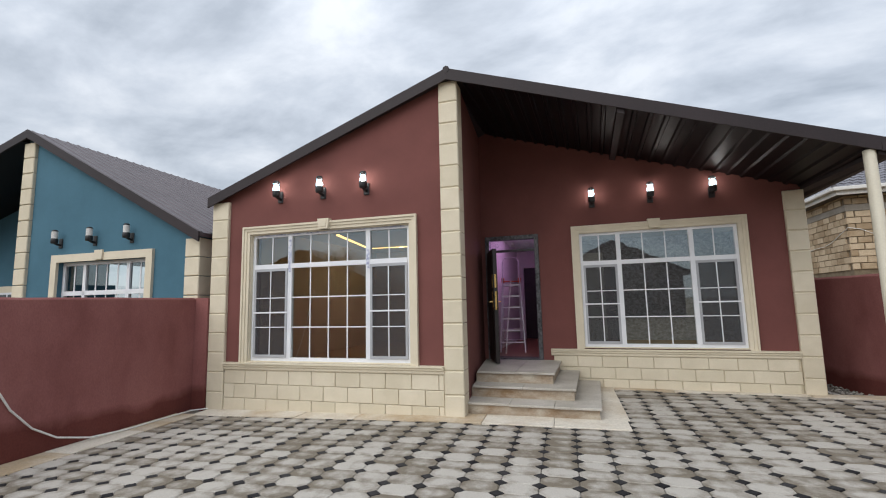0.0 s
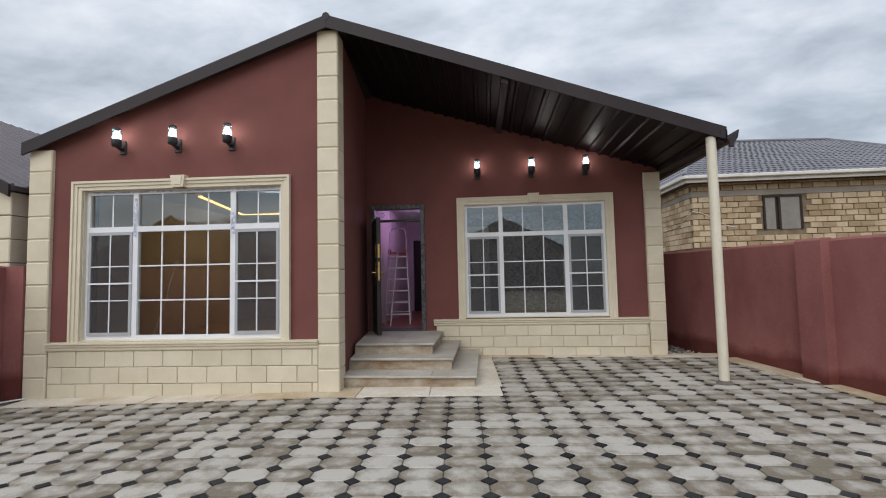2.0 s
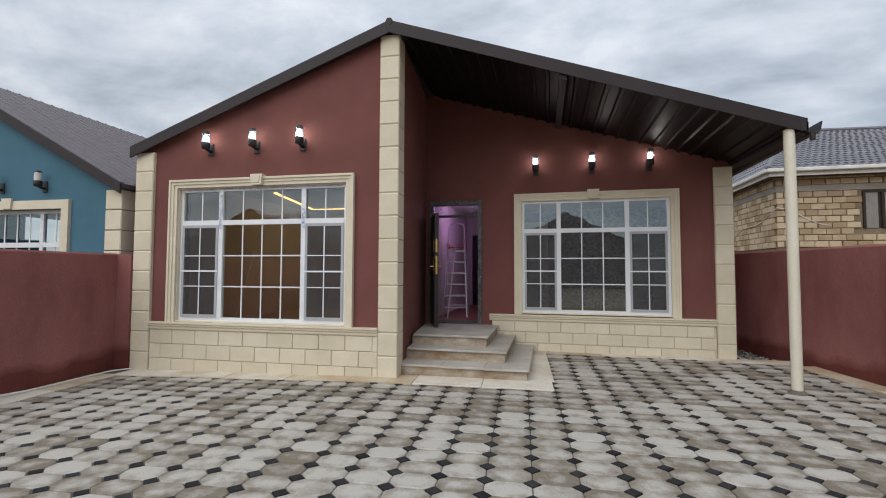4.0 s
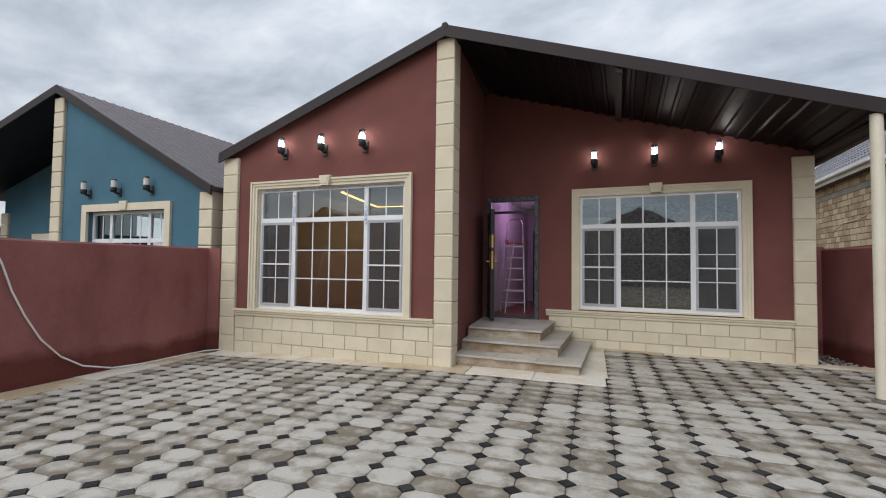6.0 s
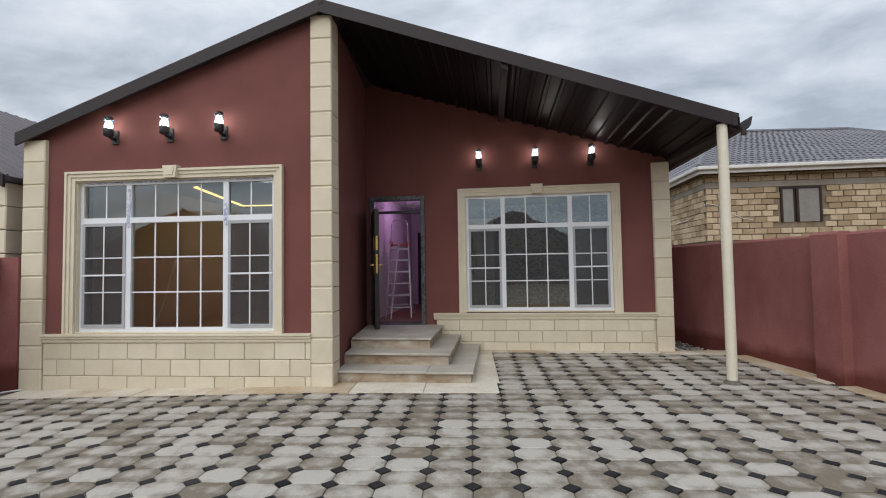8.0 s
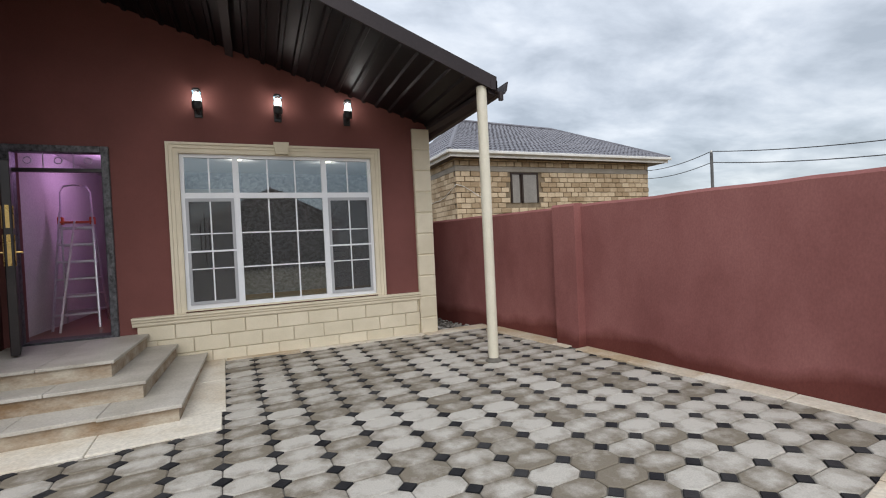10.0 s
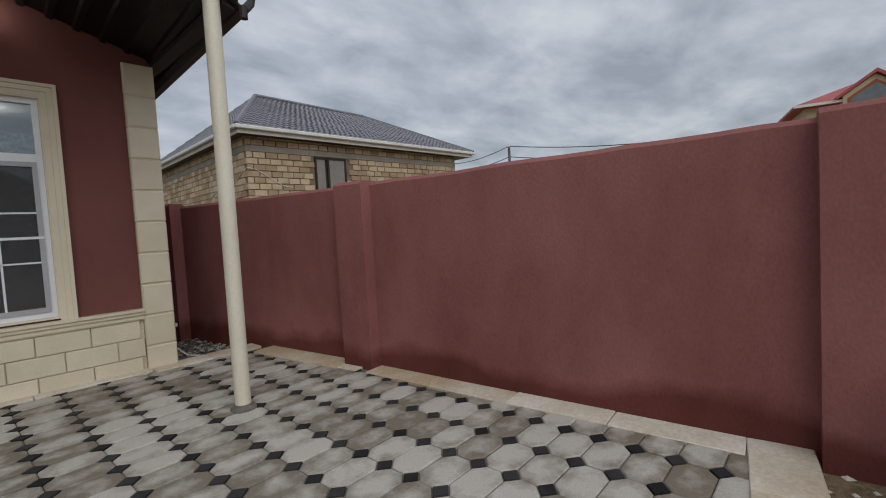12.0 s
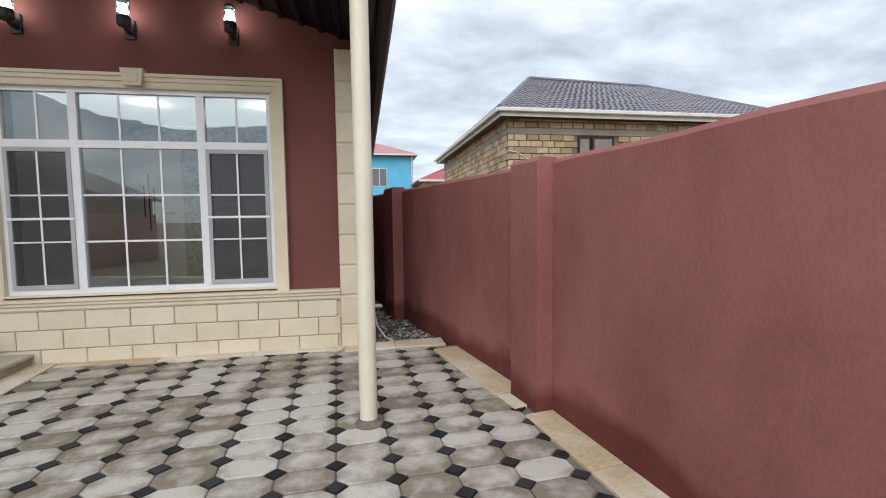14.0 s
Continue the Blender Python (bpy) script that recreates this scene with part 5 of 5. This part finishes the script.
tagged(finish("gravel_bed", slab([(5.0, 8.36), (5.93, 8.36), (4.9, 13.6), (4.9, 13.6 - 0.01)], -0.3, -0.035), BED), "grey gravel bed beside the house", "ground", kind="structure")
tagged(finish("waste_pipe", tube([(5.08, 8.9, 0.33), (5.22, 8.9, 0.33)], 0.022), CABLE), "white plastic pipe end in the house wall", "pipe")
tagged(finish("cable", tube([(5.13, 8.95, 0.26), (5.16, 8.85, 0.10), (5.25, 8.7, 0.0), (5.32, 8.5, 0.01)], 0.010, sides=6), CABLE), "white cable lying on the gravel", "cable")

bench = base("trestle_table", pose(6.57, 2.13, -0.05, 0, 0, -81), "pale rough plank trestle stacked with stone slabs", "table")
for x in (-0.45, 0.55):
    for y in (-0.22, 0.22):
        part("leg", box(x - 0.04, x + 0.04, y - 0.03, y + 0.03, -0.05, 0.42, 0.004), WOODPLANK, bench)
    part("crossbar", box(x - 0.05, x + 0.05, -0.33, 0.33, 0.42, 0.49, 0.004), WOODPLANK, bench)
for y in (-0.26, 0.0, 0.26):
    part("plank", box(-0.62, 0.85, y - 0.11, y + 0.11, 0.49, 0.525, 0.004), WOODPLANK, bench)


def stone_slab(m, lx, ly, group=""):
    b_ = box(-lx / 2, lx / 2, -ly / 2, ly / 2, 0, 0.03, 0.004)
    o = finish("stone_slab", b_, SLABPALE)
    o.matrix_world = m
    return tagged(o, "pale sawn stone slab with chipped edges", "slab", group)


T = pose(6.57, 2.13, -0.05, 0, 0, -81)
stone_slab(T @ pose(0.1, -0.02, 0.527, 0, 0, 3), 1.3, 0.42, "stacked slabs")
batten = finish("timber_batten", box(-0.75, 0.8, -0.05, 0.05, 0, 0.06, 0.004), WOODPLANK)
batten.matrix_world = T @ pose(-0.03, -0.12, 0.559, 0, 0, -2)
tagged(batten, "pale timber batten between stone slabs", "timber")
stone_slab(T @ pose(-0.02, 0.0, 0.621, 0, 0, -4), 1.35, 0.50, "stacked slabs")
bucket = base("bucket", T @ pose(0.12, 0.02, 0.653), "white and magenta plastic bucket on a slab", "bucket")
part("body", lathe([(0.085, 0.0), (0.100, 0.14), (0.107, 0.145), (0.107, 0.155)], sides=20), GUTTER, bucket, smooth=True)
part("band", lathe([(0.0905, 0.02), (0.1005, 0.11)], sides=20), PINK, bucket, "magenta printed band")
part("handle", tube([(-0.11, 0, 0.13), (-0.13, -0.05, 0.10), (-0.10, -0.13, 0.06), (0.0, -0.16, 0.04), (0.10, -0.13, 0.06), (0.13, -0.05, 0.10), (0.11, 0, 0.13)], 0.005, sides=6), CABLE, bucket)
stone_slab(T @ pose(0.22, 0.0, 0.810, 0, 0, 2), 1.25, 0.45, "stacked slabs")
stone_slab(pose(6.02, 2.42, -0.045, 2, 0, -50), 0.9, 0.5, "stacked slabs")
sack = finish("plastic_sack", lathe([(0.02, 0.0), (0.15, 0.02), (0.19, 0.12), (0.14, 0.24), (0.05, 0.30)], sides=12), BLUEPL, smooth=True)
sack.matrix_world = T @ pose(0.25, 0.05, -0.02)
tagged(sack, "blue plastic sack under the trestle", "sack")
bm = bmesh.new()
for _ in range(500):
    x, y = rg.uniform(4.6, 6.7), rg.uniform(0.8, 3.3)
    if y > south_y(x) - 0.3:
        continue
    s = rg.choice((0.008, 0.012, 0.02, 0.035))
    c = Vector((x, y, -0.062 + 0.02 * rg.random()))
    v = [bm.verts.new(c + Vector(d) * s * rg.uniform(0.5, 1.3)) for d in ((1, 0, 0), (0, 1, 0), (-1, 0, 0), (0, -1, 0), (0, 0, 0.5), (0, 0, -0.5))]
    for i in range(4):
        bm.faces.new((v[i], v[(i + 1) % 4], v[4]))
        bm.faces.new((v[(i + 1) % 4], v[i], v[5]))
tagged(finish("stone_chips", bm, SLABPALE), "pale stone chips scattered on the soil", "rubble", kind="stuff")

# ---------------------------------------------------------------- kerb slabs
def kerb_run(p, q, width, side, length=0.95, z=0.011, seed=1, parent=None):
    """Slabs laid end to end from p to q; their outer edge lies width to the side (+1: left of the way)."""
    rg_ = random.Random(seed)
    p, q = Vector(p), Vector(q)
    d = (q - p).normalized()
    nrm = Vector((-d.y, d.x)) * side
    total = (q - p).length
    n = max(1, round(total / length))
    for k in range(n):
        a, c = p + d * (total * k / n + 0.003), p + d * (total * (k + 1) / n - 0.003)
        dz = rg_.uniform(-0.003, 0.004)
        poly = [(*a,), (*c,), (*(c + nrm * width),), (*(a + nrm * width),)]
        b_ = slab([(v[0], v[1]) for v in poly], -0.12, lambda x, y: gz(x, y) + z + dz)
        bmesh.ops.bevel(b_, geom=list(b_.edges), offset=0.005, segments=1, affect="EDGES")
        part("kerb_slab", b_, KERB, parent)


kerb = base("kerb", pose(0, 0, 0), "cream limestone kerb slabs with brown stains", "kerb", kind="structure")
kerb_run((-3.72, 5.545), (2.31, 5.955), 0.42, 1, 0.92, seed=2, parent=kerb)
kerb_run((2.31, 6.38), (2.18, 8.28), 0.40, 1, 0.9, seed=3, parent=kerb)
kerb_run((2.20, 8.13), (4.8, 8.13), 0.16, 1, 0.9, seed=4, parent=kerb)
kerb_run((4.81, 8.05), (5.85, 8.10), 0.24, 1, 0.55, seed=5, parent=kerb)
kerb_run(fence_e(-1.45, 0.26), fence_e(-0.25, 0.26), 0.26, 1, 0.65, seed=6, parent=kerb)
kerb_run(fence_e(-0.24, 0.24), fence_e(-0.001, 0.24), 0.11, 1, 0.4, seed=16, parent=kerb)
kerb_run(fence_e(0.13, 0.22), fence_e(3.02, 0.22), 0.22, 1, 0.75, seed=7, parent=kerb)
kerb_run((6.72, south_y(6.72)), (4.5, south_y(4.5)), 0.30, 1, 0.6, seed=8, parent=kerb)
kerb_run((4.44, south_y(4.5) - 0.03), (-4.3, south_y(-4.3)), 0.30, 1, 0.6, seed=18, parent=kerb)
kerb_run((fence_w(-0.5) + 0.42, -0.5), (fence_w(5.6) + 0.42, 5.6), 0.41, 1, 0.9, seed=9, parent=kerb)

# ---------------------------------------------------------------- quoins and plinth pieces
quoins(None, U0, -3.50, -0.10, 3.17, wall_front, return_depth=0.30)
quoins(None, 0.05, 0.32, -0.03, 4.60, wall_front, return_depth=0.0)
for k in range(15):
    hh2 = 4.63 / 15
    piece("quoin_block", block_mesh(0.025, 0.24, hh2 - 0.01, 0.010, CREAM), wall_front, pose(0.299, 0.235, -0.03 + hh2 * (k + 0.5)))
plinth(-3.495, 0.045, -0.09, 0.535, wall_front)
quoins(None, 4.78, 5.04, -0.03, 3.05, wall_recess, return_depth=0.30)
plinth(1.28, 4.775, -0.0, 0.55, wall_recess)

# ---------------------------------------------------------------- pavers
G = pose(5.481, 6.104, 0, 0, 0, 3.4)
PW, PH, CX, CY = 0.3164, 0.209, 0.066, 0.060


def oct_verts(bm, m, w, h, cx, cy, zt, bev):
    ring = lambda d, z: [bm.verts.new(m @ Vector((x, y, z))) for x, y in (
        (-w / 2 + cx + d * 0.4, -h / 2 + d), (w / 2 - cx - d * 0.4, -h / 2 + d), (w / 2 - d, -h / 2 + cy + d * 0.4), (w / 2 - d, h / 2 - cy - d * 0.4),
        (w / 2 - cx - d * 0.4, h / 2 - d), (-w / 2 + cx + d * 0.4, h / 2 - d), (-w / 2 + d, h / 2 - cy - d * 0.4), (-w / 2 + d, -h / 2 + cy + d * 0.4))]
    r0, r1, r2 = ring(0.0035, zt - 0.025), ring(0.0035, zt - 0.006), ring(bev, zt)
    uv = bm.loops.layers.uv.verify()
    mid = bm.verts.new(m @ Vector((0, 0, zt + 0.001)))
    back = m.inverted()
    fs = []
    for a, c in ((r0, r1), (r1, r2)):
        for k in range(8):
            fs.append(bm.faces.new((a[k], a[(k + 1) % 8], c[(k + 1) % 8], c[k])))
    for k in range(8):
        fs.append(bm.faces.new((r2[k], r2[(k + 1) % 8], mid)))
    for f in fs:
        for lp in f.loops:
            q = back @ lp.vert.co
            lp[uv].uv = (q.x / (w / 2), q.y / (h / 2))


def dia_verts(bm, m, cx, cy, zt):
    ring = lambda d, z: [bm.verts.new(m @ Vector((x, y, z))) for x, y in ((-cx + d, 0), (0, -cy + d), (cx - d, 0), (0, cy - d))]
    r1, r2 = ring(0.004, zt - 0.02), ring(0.008, zt)
    for k in range(4):
        bm.faces.new((r1[k], r1[(k + 1) % 4], r2[(k + 1) % 4], r2[k]))
    bm.faces.new(r2)


def to_mesh(bm, name, mat):
    bmesh.ops.recalc_face_normals(bm, faces=bm.faces)
    me = bpy.data.meshes.new(name)
    bm.to_mesh(me)
    bm.free()
    me.materials.append(mat)
    return me


bm = bmesh.new()
oct_verts(bm, Matrix(), PW, PH, CX, CY, 0.0, 0.011)
oct_me = to_mesh(bm, "paver", PAVER)
bm = bmesh.new()
dia_verts(bm, Matrix(), CX - 0.002, CY - 0.002, -0.001)
dia_me = to_mesh(bm, "dark_paver", DIAMOND)


def inside(x, y):
    if y < south_y(x) - 0.08 or x < fence_w(y) + 0.31:
        return False
    if y > 8.15 or (x < 2.22 and y > 5.94 + 0.0675 * (x - 0.93)):
        return False
    s = (6.60 - y) / 0.985
    ex, ey = fence_e(s, 0.24 if s > 0 else 0.28)
    return x < ex + 0.10


far_o, far_d = bmesh.new(), bmesh.new()
rg = random.Random(21)
cand = []
for i in range(-38, 8):
    for j in range(-44, 16):
        for kind in (0, 1):
            p = G @ Vector(((i + (0.5 if kind == 0 else 0)) * PW, (j + (0.5 if kind == 0 else 0)) * PH, 0))
            if inside(p.x, p.y):
                cand.append((abs(p.x - 4.6) + abs(p.y - 4.6) * 0.9, kind, p.x, p.y))
cand.sort()
count = [0, 0]
for _, kind, x, y in cand:
    tilt = math.degrees(math.atan(0.021)) if x < 0 else 0.0
    m = pose(x, y, gz(x, y) + rg.uniform(-0.0025, 0.0025), rg.uniform(-0.35, 0.35), -tilt + rg.uniform(-0.35, 0.35), 3.4 + rg.uniform(-0.6, 0.6))
    if count[kind] < 290:
        count[kind] += 1
        piece("paver" if kind == 0 else "dark_paver", oct_me if kind == 0 else dia_me, pavement, m)
    elif kind == 0:
        oct_verts(far_o, m, PW, PH, CX, CY, 0.0, 0.011)
    else:
        dia_verts(far_d, m, CX - 0.002, CY - 0.002, -0.001)
for b_, nm, mt in ((far_o, "paver_field", PAVER_FAR), (far_d, "dark_paver_field", DIAMOND_FAR)):
    ob = new(nm, to_mesh(b_, nm, mt))
    ob.parent = pavement
    tagged(ob, kind="stuff")
